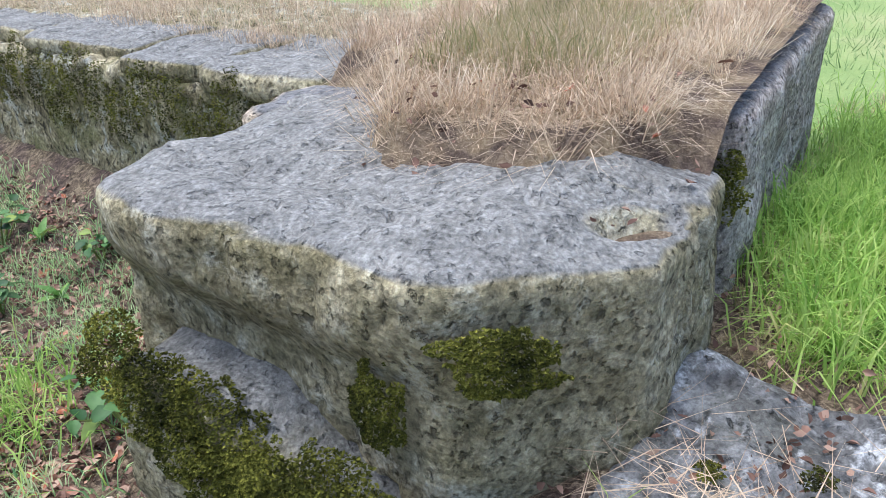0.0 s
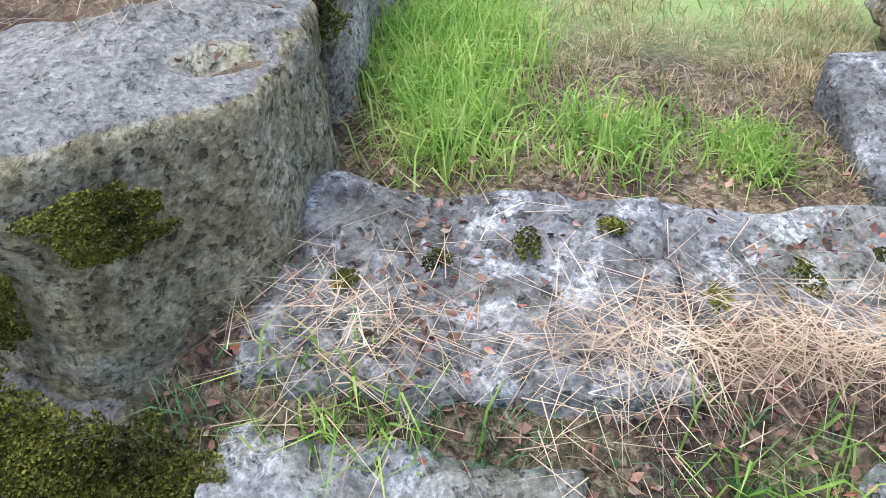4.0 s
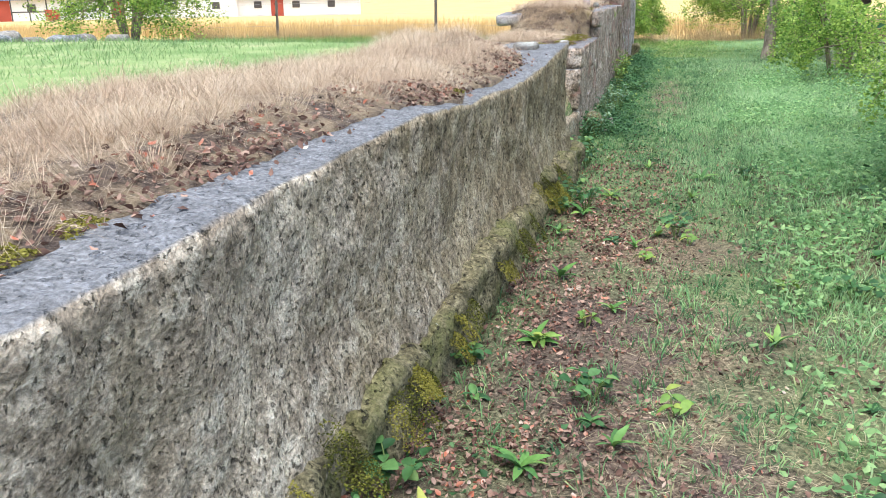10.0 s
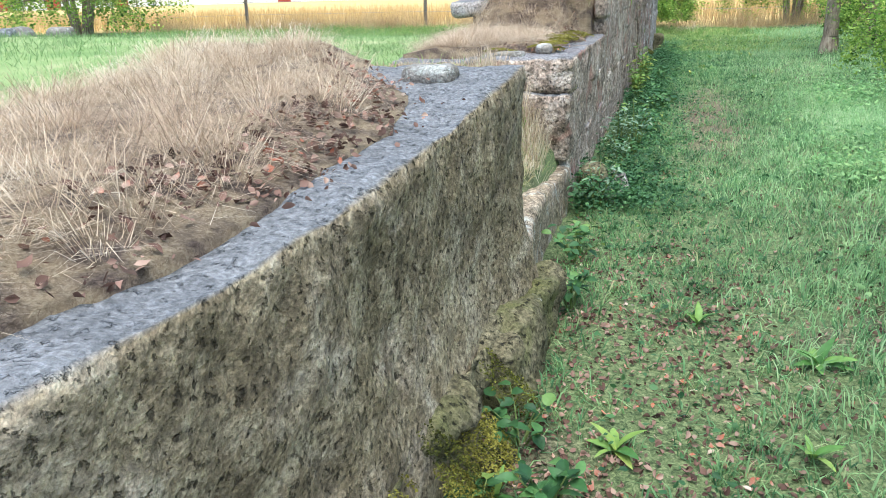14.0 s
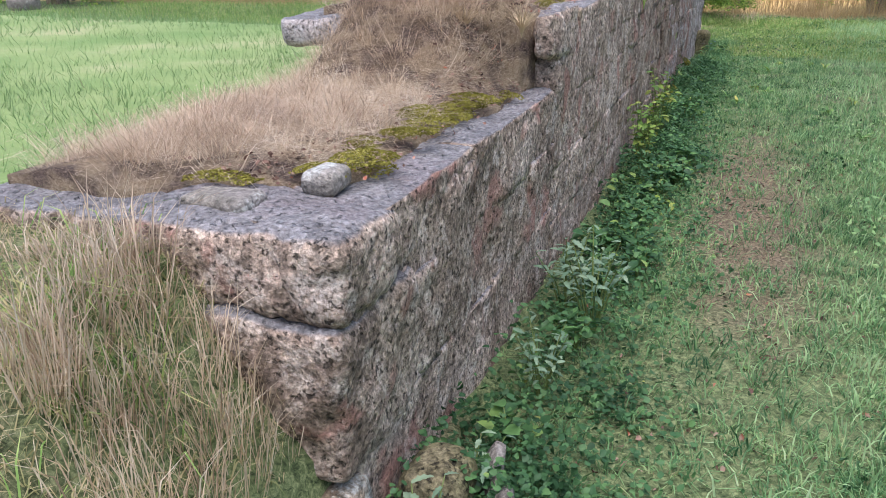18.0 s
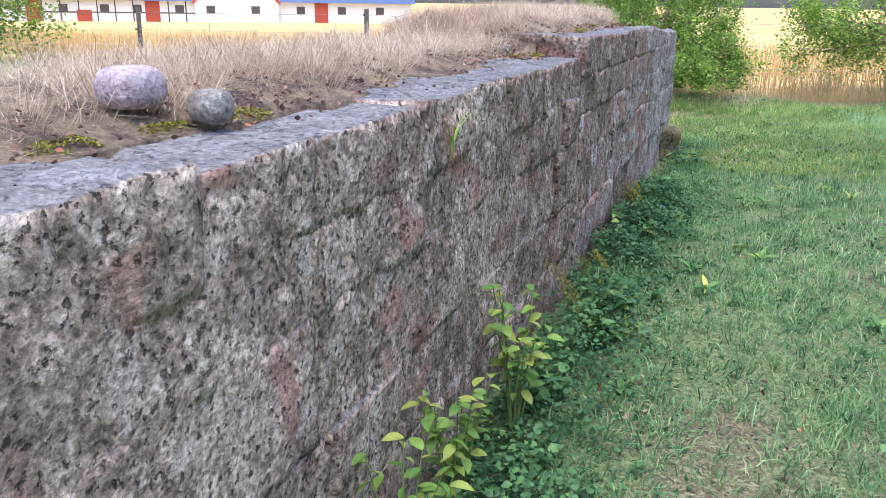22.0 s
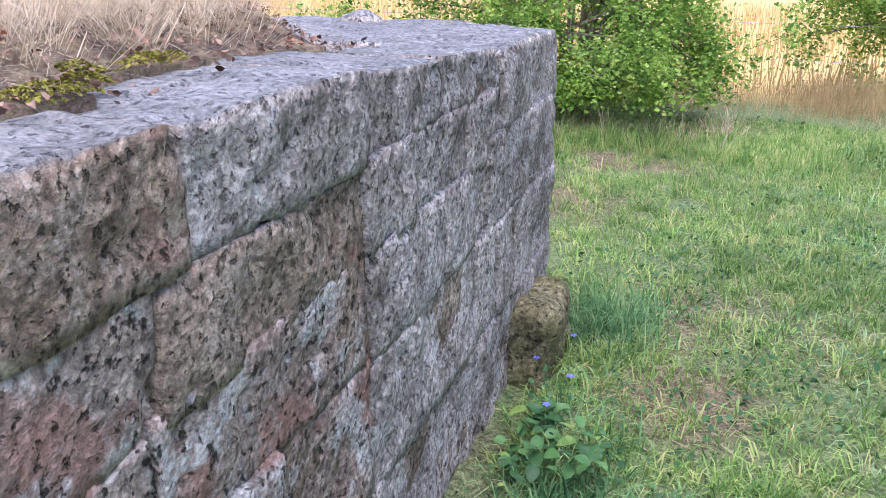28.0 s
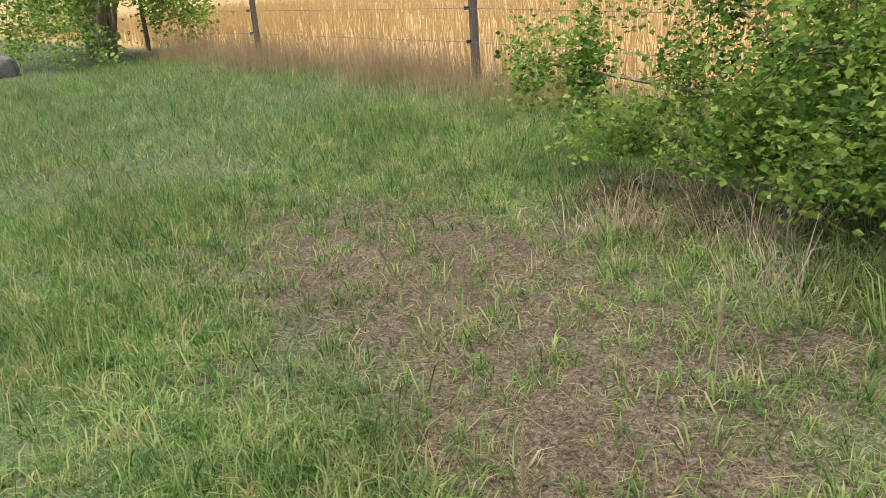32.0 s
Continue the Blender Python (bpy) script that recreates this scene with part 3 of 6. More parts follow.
for k, (cx, cy, cz, a, b2, c) in enumerate(((-0.76, 0.0, 0.86, 0.15, 0.09, 0.055), (-0.66, -0.02, 0.80, 0.055, 0.05, 0.05), (-0.90, 0.02, 0.86, 0.06, 0.06, 0.04), (-1.02, -0.02, 0.60, 0.075, 0.07, 0.055),
                                            (-0.76, -0.02, 0.63, 0.06, 0.06, 0.09), (-0.68, -0.03, 0.66, 0.05, 0.05, 0.08), (-0.92, 0.0, 0.47, 0.085, 0.07, 0.09), (-0.80, -0.03, 0.42, 0.08, 0.07, 0.07),
                                            (-0.63, -0.06, 0.40, 0.08, 0.08, 0.17), (-1.25, -0.01, 0.52, 0.05, 0.05, 0.07), (-0.98, 0.03, 0.74, 0.09, 0.06, 0.06), (-0.85, 0.03, 0.74, 0.08, 0.06, 0.07))):
    a, b2, c = a * 0.86, b2 * 0.8, c * 0.84
    stone_part("fieldstone", (cx - a, cy - b2 + 0.03, cz - c), (cx + a, cy + b2 + 0.10, cz + c), COBBLE if k % 3 else PALESTONE, wall_1, 0.02, 0.034, 80 + k, round_by=min(a, c, b2) * 0.38, wave=1.8, label="pale quartz fieldstone" if k % 3 == 0 else "")
step_stone = stone_part("step_stone", (-1.04, -0.385, 0.30), (-0.50, -0.125, 0.52), SLAB, None, 0.03, 0.02, 90, round_by=0.03, top=lambda x, y: -0.03 + 0.11 * smooth(-0.5, -1.05, x))
tagged(step_stone, "flat grey step stone at the broken wall end", "step stone")

# kerb across the second gap
kerb = stone_part("kerb_stone", (-0.08, 7.84, -0.2), (0.02, 9.95, 0.31), KERB, None, 0.04, 0.026, 95, round_by=0.03, pits=0.01, top=lambda x, y: -0.07 * smooth(8.6, 9.9, y))
tagged(kerb, "brown earth-stained kerb stone across the wall gap", "kerb", kind="structure")


def coursed(parent, y0, y1, courses, seed, materials, long_by=(0.4, 0.85), top_fn=None):
    """Courses of face blocks with joints, each block a piece of its own, uneven by a centimetre or two."""
    rng = np.random.default_rng(seed)
    for ci, (z0, z1) in enumerate(courses):
        y = y0
        first = True
        while y < y1 - 0.05:
            w = rng.uniform(*long_by) * (0.6 if first and ci % 2 else 1)
            first = False
            e = y1 if y1 - (y + w) < 0.22 else y + w
            f = rng.uniform(-0.004, 0.006) + 0.032 * float(smooth(14.8, 16.7, y))
            m = materials(0.5 * (y + e), 0.5 * (z0 + z1), rng)
            dz = rng.uniform(-0.008, 0.008)
            stone_part("stone_block", (-0.32, y + 0.002, z0 + 0.002), (f, e - rng.uniform(0.0, 0.004), z1 - rng.uniform(0.0, 0.004) + (dz if ci == 0 else rng.uniform(0.004, 0.03))), m, parent, 0.026, 0.017, int(rng.integers(1, 9999)),
                       round_by=rng.uniform(0.004, 0.009), pits=0.014, wave=1.5, top=top_fn if ci == 0 else None)
            y = e


# second stretch, low, two courses
wall_2 = wall("wall_2", "low ruined wall of two grey stone courses")
stone_part("wall_core", (-1.15, 9.98, -0.2), (-0.002, 11.95, 0.86), UPPER, wall_2, 0.06, 0.02, 22, round_by=0.03)
coursed(wall_2, 9.93, 12.0, ((0.62, 0.90), (0.30, 0.62), (-0.15, 0.30)), 2, lambda y, z, r: UPPER, (0.8, 1.2))
stone_part("end_stone", (-0.62, 9.84, 0.70), (0.012, 10.2, 0.905), UPPER, wall_2, 0.025, 0.03, 24, round_by=0.03, pits=0.016)
stone_part("end_stone", (-0.42, 9.80, 0.26), (0.02, 10.3, 0.70), UPPER, wall_2, 0.03, 0.035, 26, round_by=0.04, pits=0.016)
stone_part("end_stone", (-1.2, 9.86, 0.60), (-0.62, 10.4, 0.88), UPPER, wall_2, 0.03, 0.035, 25, round_by=0.03)
# third stretch
wall_3 = wall("wall_3", "taller ruined wall of pitted conglomerate blocks")
stone_part("wall_core", (-1.16, 12.06, -0.2), (-0.001, 16.78, 1.19), UPPER, wall_3, 0.05, 0.016, 31, round_by=0.03)
coursed(wall_3, 12.0, 16.70, ((1.02, 1.235), (0.82, 1.02), (0.50, 0.82), (0.22, 0.50), (-0.2, 0.22)), 3, lambda y, z, r: UPPER)
stone_part("end_stone", (-0.11, 11.86, 1.03), (0.014, 12.24, 1.255), UPPER, wall_3, 0.022, 0.035, 33, round_by=0.05, pits=0.014)
stone_part("end_stone", (-0.11, 11.98, 0.80), (0.004, 12.4, 1.035), UPPER, wall_3, 0.028, 0.03, 36, round_by=0.03, pits=0.014)
stone_part("inner_stone", (-1.34, 11.80, 1.06), (-0.96, 12.5, 1.22), ENDSTONE, wall_3, 0.035, 0.03, 34, round_by=0.05, pits=0.02)
stone_part("inner_stone", (-1.2, 11.95, 0.4), (-0.9, 12.5, 1.01), UPPER, wall_3, 0.04, 0.03, 35, round_by=0.04, pits=0.02)
# last stretch up to the corner
wall_4 = wall("wall_4", "end stretch of a ruined wall in coursed conglomerate blocks")


def last_top(x, y):
    return -0.10 * smooth(19.3, 21.5, y)


def last_stone(y, z, r):
    if 16.9 < y < 19.8 and z < 1.05:
        return REDSTONE if r.random() > 0.25 else UPPER
    return ENDSTONE if y > 19.3 else UPPER


stone_part("wall_core", (-1.16, 16.74, -0.2), (0.02, 21.5, 1.28), UPPER, wall_4, 0.05, 0.016, 41, round_by=0.04, top=last_top)
coursed(wall_4, 16.705, 19.72, ((1.13, 1.335), (0.93, 1.13), (0.70, 0.93), (0.36, 0.70), (-0.2, 0.36)), 4, last_stone, (0.35, 0.75), last_top)
coursed(wall_4, 19.72, 20.74, ((1.13, 1.335), (0.93, 1.13), (0.68, 0.93), (0.34, 0.68), (-0.2, 0.34)), 8, last_stone, (0.4, 0.6), last_top)
for k, (z0, z1) in enumerate(((0.985, 1.262), (0.68, 0.985), (0.34, 0.68), (-0.2, 0.34))):
    stone_part("corner_stone", (-1.2 if k % 2 == 0 else -0.6, 20.745 - 0.13 * (k % 2), z0 + 0.003), (0.045, 21.59, z1 + (0.0 if k == 0 else 0.02)), ENDSTONE, wall_4, 0.026, 0.018, 44 + k, round_by=0.024 if k == 0 else 0.005, pits=0.012, wave=1.5)
for k, (cx, cy) in enumerate(((-0.98, 21.25), (-0.75, 21.38), (-1.08, 20.9))):
    stone_part("coping_lump", (cx - 0.11, cy - 0.08, 1.20), (cx + 0.11, cy + 0.08, 1.275 + 0.015 * k), ENDSTONE, wall_4, 0.03, 0.04, 48 + k, round_by=0.05)
toe_stone = stone_part("toe_stone", (-0.1, 20.95, -0.1), (0.22, 21.42, 0.27), FOOTING, None, 0.035, 0.05, 49, round_by=0.09)
tagged(toe_stone, "mossy rough stone at the wall corner foot", "stone")

# side wall with the big block
wall_5 = wall("wall_5", "ruined side wall with a grassy top and moss")


def block_face(y, z):
    return -0.30 * smooth(-1.95, -1.58, y) - 0.05 * smooth(-2.5, -2.85, y) - 0.10 * np.exp(-((y + 2.45) / 0.45) ** 2) * smooth(0.82, 0.66, z) + 0.02 * np.sin(y * 9) * smooth(0.7, 0.9, z)


stone_part("end_block", (-0.62, -2.84, 0.2), (0.22, -1.62, 0.945), BLOCK, wall_5, 0.026, 0.05, 51, round_by=0.05, pits=0.016, fine=0.28, wave=1.0, face=block_face, top=lambda x, y: -0.05 * smooth(-1.95, -1.6, y) - 0.07 * np.exp(-((x + 0.06) / 0.07) ** 2 - ((y + 1.71) / 0.06) ** 2))
stone_part("ledge_stone", (-0.2, -2.72, -0.1), (0.30, -1.85, 0.60), BLOCK, wall_5, 0.03, 0.05, 57, round_by=0.09, top=lambda x, y: -0.20 * smooth(-2.4, -1.9, y))
stone_part("jamb_stone", (-2.45, -2.0, 0.2), (-0.78, -1.63, 0.97), ENDSTONE, wall_5, 0.035, 0.03, 52, round_by=0.06, pits=0.015)
stone_part("wall_core", (-2.6, -2.92, 0.1), (-0.4, -1.85, 0.92), WALL, wall_5, 0.07, 0.03, 53)
wall_6 = wall("wall_6", "ruined wall with mossy face and pale coping")


def skew(y, z):
    return -0.30 * smooth(-3.4, -6.5, y)


stone_part("wall_core", (-2.6, -8.0, 0.1), (-0.86, -2.86, 0.84), SIDE, wall_6, 0.05, 0.04, 61, round_by=0.04, pits=0.03, face=skew)
y = -8.0
while y < -2.9:
    e = min(y + rng.uniform(0.5, 0.9), -2.88)
    stone_part("coping_stone", (-1.5, y, 0.80), (-0.84 - 0.30 * float(smooth(-3.4, -6.5, y)), e - 0.01, 0.90), BLOCK, wall_6, 0.04, 0.03, int(900 + y * 10), round_by=0.03)
    y = e

# threshold of the first gap: two sunk slabs
threshold = tagged(empty("threshold"), "pale weathered stone threshold slabs sunk in the wall gap", "threshold", kind="structure")
stone_part("threshold_slab", (-0.42, -1.68, 0.1), (0.16, -0.86, 0.50), SLAB, threshold, 0.022, 0.06, 71, round_by=0.05, pits=0.02, fine=0.5, top=lambda x, y: 0.05 * smooth(0.1, -0.4, x))
stone_part("threshold_slab", (-0.46, -0.88, 0.1), (0.10, -0.26, 0.495), SLAB, threshold, 0.022, 0.06, 72, round_by=0.05, pits=0.02, fine=0.5, top=lambda x, y: -0.07 * smooth(-0.15, 0.1, x))


stone_part("threshold_slab", (0.10, -0.60, 0.1), (0.26, -0.38, 0.385), SLAB, threshold, 0.018, 0.07, 73, round_by=0.05, pits=0.015)
stone_part("threshold_slab", (0.12, -1.72, 0.1), (0.34, -1.02, 0.37), SLAB, threshold, 0.026, 0.06, 74, round_by=0.05, pits=0.02)


# ---- earth on the wall tops ----
def crest(y):
    """Top of the masonry along the path wall."""
    y = np.asarray(y, float)
    return np.select([y < 8.35, y < 11.9, y < 16.72], [0.94 + top_a(0, y), 0.90 + 0 * y, 1.225 + 0 * y], 1.325 + last_top(0, y))


def bank_edge(y):
    """How far in from the face the earth begins."""
    y = np.asarray(y, float)
    e = 0.20 + 0.10 * flat_noise(y * 0 + 3, y, 1.3, 3, 14)
    low = np.interp(y, (0.7, 0.95, 1.3, 1.9, 3.2, 4.0, 4.55, 4.8, 5.1, 5.4, 6.0, 7.0, 7.4, 7.8), (1.25, 0.85, 0.30, 0.21, 0.21, 0.20, 0.16, 0.07, 0.08, 0.18, 0.15, 0.16, 0.28, 0.62))
    e = np.where(y < 8.35, low + 0.07 * flat_noise(y * 0 + 3, y, 2.3, 3, 14), e)
    e = e - 0.10 * smooth(11.2, 11.5, y) * (1 - smooth(12.1, 12.4, y)) + 0.55 * smooth(10.35, 9.95, y) * (y > 9) + 0.12 * (y > 19.3) + 0.75 * smooth(20.2, 20.9, y)
    return e


def bank(x, y):
    """Surface of earth and thatch on the walls."""
    e = bank_edge(y)
    inner = np.where(y < 8.35, 1.58, 1.14)
    k = smooth(0.0, 0.24, -x - e) * (0.15 + 0.85 * smooth(0.0, 0.22, inner + x))
    k = k * np.where(y < 8.35, smooth(0.72, 1.05, y), 1)
    level = np.where(y < 8.35, crest(y) + 0.085, 0.96 + 0.335 * smooth(11.3, 11.95, y) + 0.125 * smooth(16.2, 17.3, y) + last_top(0, y))
    edge = crest(y) + 0.012
    return edge + (np.maximum(level, edge) - edge) * k + 0.025 * k * flat_noise(x, y, 4.0, 3, 19)


def bank_mesh(name, y0, y1, inner, label):
    ys = np.arange(y0, y1 + 0.01, 0.06)
    us = np.linspace(0, 1, 22)
    Y, U = np.meshgrid(ys, us, indexing="ij")
    X = -bank_edge(Y) + (inner + bank_edge(Y)) * U
    Z = bank(X, Y)
    low = crest(Y) - 0.16 - 0.2 * (Y > 11.5)
    X = np.concatenate([X[:, :1], X, X[:, -1:]], 1)
    Y2 = np.concatenate([Y[:, :1], Y, Y[:, -1:]], 1)
    Z = np.concatenate([low[:, :1], Z, low[:, -1:]], 1)
    X = np.concatenate([X[:1], X, X[-1:]], 0)
    Z = np.concatenate([Z[:1] - 0.25, Z, Z[-1:] - 0.25], 0)
    Y = np.concatenate([Y2[:1] + 0.02, Y2, Y2[-1:]], 0)
    us, ys = np.arange(Z.shape[1]), np.arange(Z.shape[0])
    n = len(us)
    i = (np.arange(len(ys) - 1)[:, None] * n + np.arange(n - 1)[None, :]).ravel()
    ob = mesh_object(name, np.stack([X.ravel(), Y.ravel(), Z.ravel()], 1), np.stack([i, i + n, i + n + 1, i + 1], 1), EARTH)
    return tagged(ob, label, "earth bank", kind="structure")


bank_mesh("wall_top_earth", 0.75, 7.95, -1.58, "earth and dead thatch on the low wall top")
bank_mesh("wall_top_earth", 10.0, 20.7, -1.14, "earth and dead thatch on the taller wall top")
bx, by = np.meshgrid(np.linspace(-2.5, -0.16, 40), np.linspace(-2.86, -1.66, 26), indexing="ij")


def side_bank(x, y):
    k = smooth(0.02, -0.22, x + 0.12 + 0.55 * smooth(-2.25, -2.75, y) + 0.4 * smooth(-1.95, -1.68, y))
    return 0.87 + 0.14 * k + 0.02 * flat_noise(x, y, 5.0, 3, 20)


bz = side_bank(bx, by)
i = (np.arange(39)[:, None] * 26 + np.arange(25)[None, :]).ravel()
tagged(mesh_object("wall_top_earth", np.stack([bx.ravel(), by.ravel(), bz.ravel()], 1), np.stack([i, i + 26, i + 27, i + 1], 1), EARTH), "earth with dead thatch behind the big stone block", "earth bank", kind="structure")


# ---- plants ----
def blades(name, x, y, z, length, width, lean, material, label, category="grass", seed=1, droop=0.5, turn=None, simple=False):
    """A sheet of many thin bent blades, one mesh."""
    rng = np.random.default_rng(seed)
    n = len(x)
    a, c = rng.uniform(0, 2 * np.pi, n), rng.uniform(0, 2 * np.pi, n)
    if turn is not None:
        a = turn + rng.normal(0, 0.5, n)
    dx, dy = np.cos(a), np.sin(a)
    wx, wy = np.cos(c) * width / 2, np.sin(c) * width / 2
    up = length * np.sqrt(np.clip(1 - lean ** 2, 0.05, 1))
    side = length * lean
    base = np.stack([x, y, z - 0.01], 1)
    w = np.stack([wx, wy, np.zeros(n)], 1)
    p1 = base + np.stack([dx * side * 0.35, dy * side * 0.35, up * 0.55], 1)
    p2 = base + np.stack([dx * side, dy * side, up * (1 - droop * lean)], 1)
    v = bent(np.stack([base - w, base + w, p1 + w * 0.8, p1 - w * 0.8, p2], 1).reshape(-1, 3))
    me = bpy.data.meshes.new(name)
    if simple:
        v = bent(np.stack([base - w, base + w, p2], 1).reshape(-1, 3))
        me.vertices.add(3 * n)
        me.vertices.foreach_set("co", v.ravel())
        me.loops.add(3 * n)
        me.loops.foreach_set("vertex_index", np.arange(3 * n, dtype=np.int32))
        me.polygons.add(n)
        me.polygons.foreach_set("loop_start", (np.arange(n) * 3).astype(np.int32))
        me.update(calc_edges=True)
        me.validate()
        me.materials.append(material)
        return tagged(new(name, me), label, category, kind="stuff")
    k = np.arange(n)[:, None] * 5
    quads, tris = k + np.array([0, 1, 2, 3]), k + np.array([3, 2, 4])
    me.vertices.add(len(v))
    me.vertices.foreach_set("co", v.ravel())
    loops = np.concatenate([np.concatenate([quads, tris], 1).ravel()])
    me.loops.add(len(loops))
    me.loops.foreach_set("vertex_index", loops.astype(np.int32))
    me.polygons.add(2 * n)
    starts = (np.arange(n)[:, None] * 7 + np.array([0, 4])).ravel()
    me.polygons.foreach_set("loop_start", starts.astype(np.int32))
    me.update(calc_edges=True)
    me.validate()
    me.materials.append(material)
    return tagged(new(name, me), label, category, kind="stuff")


def leaf_sheet(name, pos, normal_tilt, size, material, label, category, seed=2, narrow=0.55, curl=0.25, full=False):
    """Many small folded leaves, one mesh; each leaf is a lozenge bent along its rib."""
    rng = np.random.default_rng(seed)
    n = len(pos)
    a = rng.uniform(0, 2 * np.pi, n)
    t = rng.normal(0, 1, (n, 3)) * normal_tilt + np.array([0, 0, 1.0])
    t /= np.linalg.norm(t, axis=1, keepdims=True)
    d = np.stack([np.cos(a), np.sin(a), np.zeros(n)], 1)
    d -= (d * t).sum(1, keepdims=True) * t
    d /= np.linalg.norm(d, axis=1, keepdims=True)
    s = np.cross(t, d)
    L, W = size[:, None], size[:, None] * narrow
    lift = t * L * curl
    v = np.stack([pos - d * L * 0.5, pos + s * W * 0.5 + lift * 0.5, pos + d * L * 0.5, pos - s * W * 0.5 + lift * 0.5], 1).reshape(-1, 3)
    if full:
        bend = t * L * rng.uniform(-0.3, 0.5, (n, 1))
        v = np.stack([pos - d * L * 0.5, pos - d * L * 0.16 + s * W * 0.5 + lift * 0.5, pos + d * L * 0.2 + s * W * 0.36 + lift * 0.4, pos + d * L * 0.5 + bend,
                      pos + d * L * 0.16 - s * W * 0.42 + lift * 0.5, pos - d * L * 0.2 - s * W * 0.5 + lift * 0.4], 1).reshape(-1, 3)
        k = np.arange(n)[:, None] * 6
        f = np.stack([k + np.array(q) for q in ((0, 2, 1), (0, 3, 2), (0, 4, 3), (0, 5, 4))], 1).reshape(-1, 3)
    else:
        k = np.arange(n)[:, None] * 4
    f = f if full else np.stack([k + np.array([0, 2, 1]), k + np.array([0, 3, 2])], 1).reshape(-1, 3)
    me = bpy.data.meshes.new(name)
    me.vertices.add(len(v))
    me.vertices.foreach_set("co", v.ravel())
    me.loops.add(f.size)
    me.loops.foreach_set("vertex_index", f.ravel().astype(np.int32))
    me.polygons.add(len(f))
    me.polygons.foreach_set("loop_start", (np.arange(len(f)) * 3).astype(np.int32))
    me.update(calc_edges=True)
    me.validate()
    me.materials.append(material)
    return me


def scatter(n, x0, x1, y0, y1, density, seed):
    rng = np.random.default_rng(seed)
    x, y = rng.uniform(x0, x1, n), rng.uniform(y0, y1, n)
    keep = rng.uniform(0, 1, n) < np.clip(density(x, y), 0, 1)
    return x[keep], y[keep], np.random.default_rng(seed + 1)


def tufts(name, n, x0, x1, y0, y1, density, seed, per, length, width, radius, material, label, lean=(0.15, 0.95), droop=0.7, surface=height):
    """Grass that grows in tufts: blades fan out from each tuft's middle."""
    cx, cy, rng = scatter(n, x0, x1, y0, y1, density, seed)
    k = rng.integers(per[0], per[1], len(cx))
    big = np.repeat(rng.uniform(0.55, 1.35, len(cx)), k)
    x0s, y0s = np.repeat(cx, k), np.repeat(cy, k)
    a = rng.uniform(0, 2 * np.pi, len(x0s))
    r = radius * np.sqrt(rng.uniform(0, 1, len(x0s))) * big
    x, y = x0s + np.cos(a) * r, y0s + np.sin(a) * r
    ln = rng.uniform(0.35, 1.0, len(x)) * length * big
    out = lean[0] + (lean[1] - lean[0]) * np.clip(r / (radius * 1.2) * 0.6 + rng.uniform(0, 0.5, len(x)), 0, 1)
    return blades(name, x, y, surface(x, y), ln, rng.uniform(*width, len(x)), out, material, label, seed=seed + 5, droop=droop, turn=a)


def clumpy(x, y, scale, seed, lo=-0.15, hi=0.25):
    return smooth(lo, hi, flat_noise(x, y, scale, 3, seed))


def turf_density(x, y):
    """Turf outside: thin over the litter strip by the first wall, fuller to the far side and further on."""
    litter = np.exp(-((x - 0.5) / 0.4) ** 2) * (1 - smooth(6.5, 9.0, y))
    d = 0.30 + 0.3 * smooth(8, 10, y) + (0.7 - 0.3 * smooth(8, 10, y)) * clumpy(x, y, 1.6, 5)
    d = d * (1 - 0.85 * litter) * (1 - 0.5 * smooth(6.0, 3.0, y) * (x < 2.2))
    d = d * smooth(-0.05, 0.12, x + (y > 21.6) * 5)
    return d * (1 - 0.72 * bare_ground(x, y))


tufts("turf", 8000, 0.12, 4.0, 20.4, 26.5, lambda x, y: turf_density(x, y) * (1 - 0.5 * smooth(2.2, 3.4, x)), 104, (7, 17), 0.15, (0.004, 0.008), 0.055, LAWN, "yellow-green grass tufts past the wall end")
tufts("turf", 20000, 0.12, 3.2, -4.0, 20.4, lambda x, y: turf_density(x, y) * (1 - 0.6 * smooth(1.4, 2.2, x)), 100, (7, 17), 0.125, (0.004, 0.008), 0.055, GRASS, "green grass tufts beside the earth path")
x, y, rng = scatter(150000, 0.02, 2.6, -4.0, 26.5, lambda x, y: turf_density(x, y) * (0.5 + 0.5 * smooth(7, 9, y)), 102)
blades("short_turf", x, y, height(x, y), rng.uniform(0.025, 0.07, len(x)), rng.uniform(0.003, 0.005, len(x)), rng.uniform(0.3, 0.97, len(x)), GRASS, "short grass between the tufts", seed=3, simple=True)
x, y, rng = scatter(120000, 0.1, 3.6, -4.0, 26.0, lambda x, y: np.maximum(0.45 * clumpy(x, y, 1.3, 31, -0.05, 0.2) * (0.4 + 0.6 * (y < 8)), 0.9 * bare_ground(x, y)), 101)
blades("dry_turf", x, y, height(x, y), rng.uniform(0.03, 0.10, len(x)), rng.uniform(0.002, 0.005, len(x)), rng.uniform(0.7, 0.99, len(x)), MAT, "dry bleached grass between the green turf", seed=13, droop=0.85, simple=True)
x, y, rng = scatter(60000, 0.55, 2.3, -1.0, 6.5, lambda x, y: smooth(0.5, 0.9, x) * (0.3 + 0.7 * clumpy(x, y, 1.8, 33)) * (1 - 0.7 * smooth(4.5, 6.5, y)), 106)
blades("dry_turf", x, y, height(x, y) + rng.uniform(0, 0.015, len(x)), rng.uniform(0.03, 0.11, len(x)), rng.uniform(0.002, 0.0045, len(x)), rng.uniform(0.85, 1.0, len(x)), HAY, "bleached flattened grass on the path", seed=34, droop=0.92, simple=True)
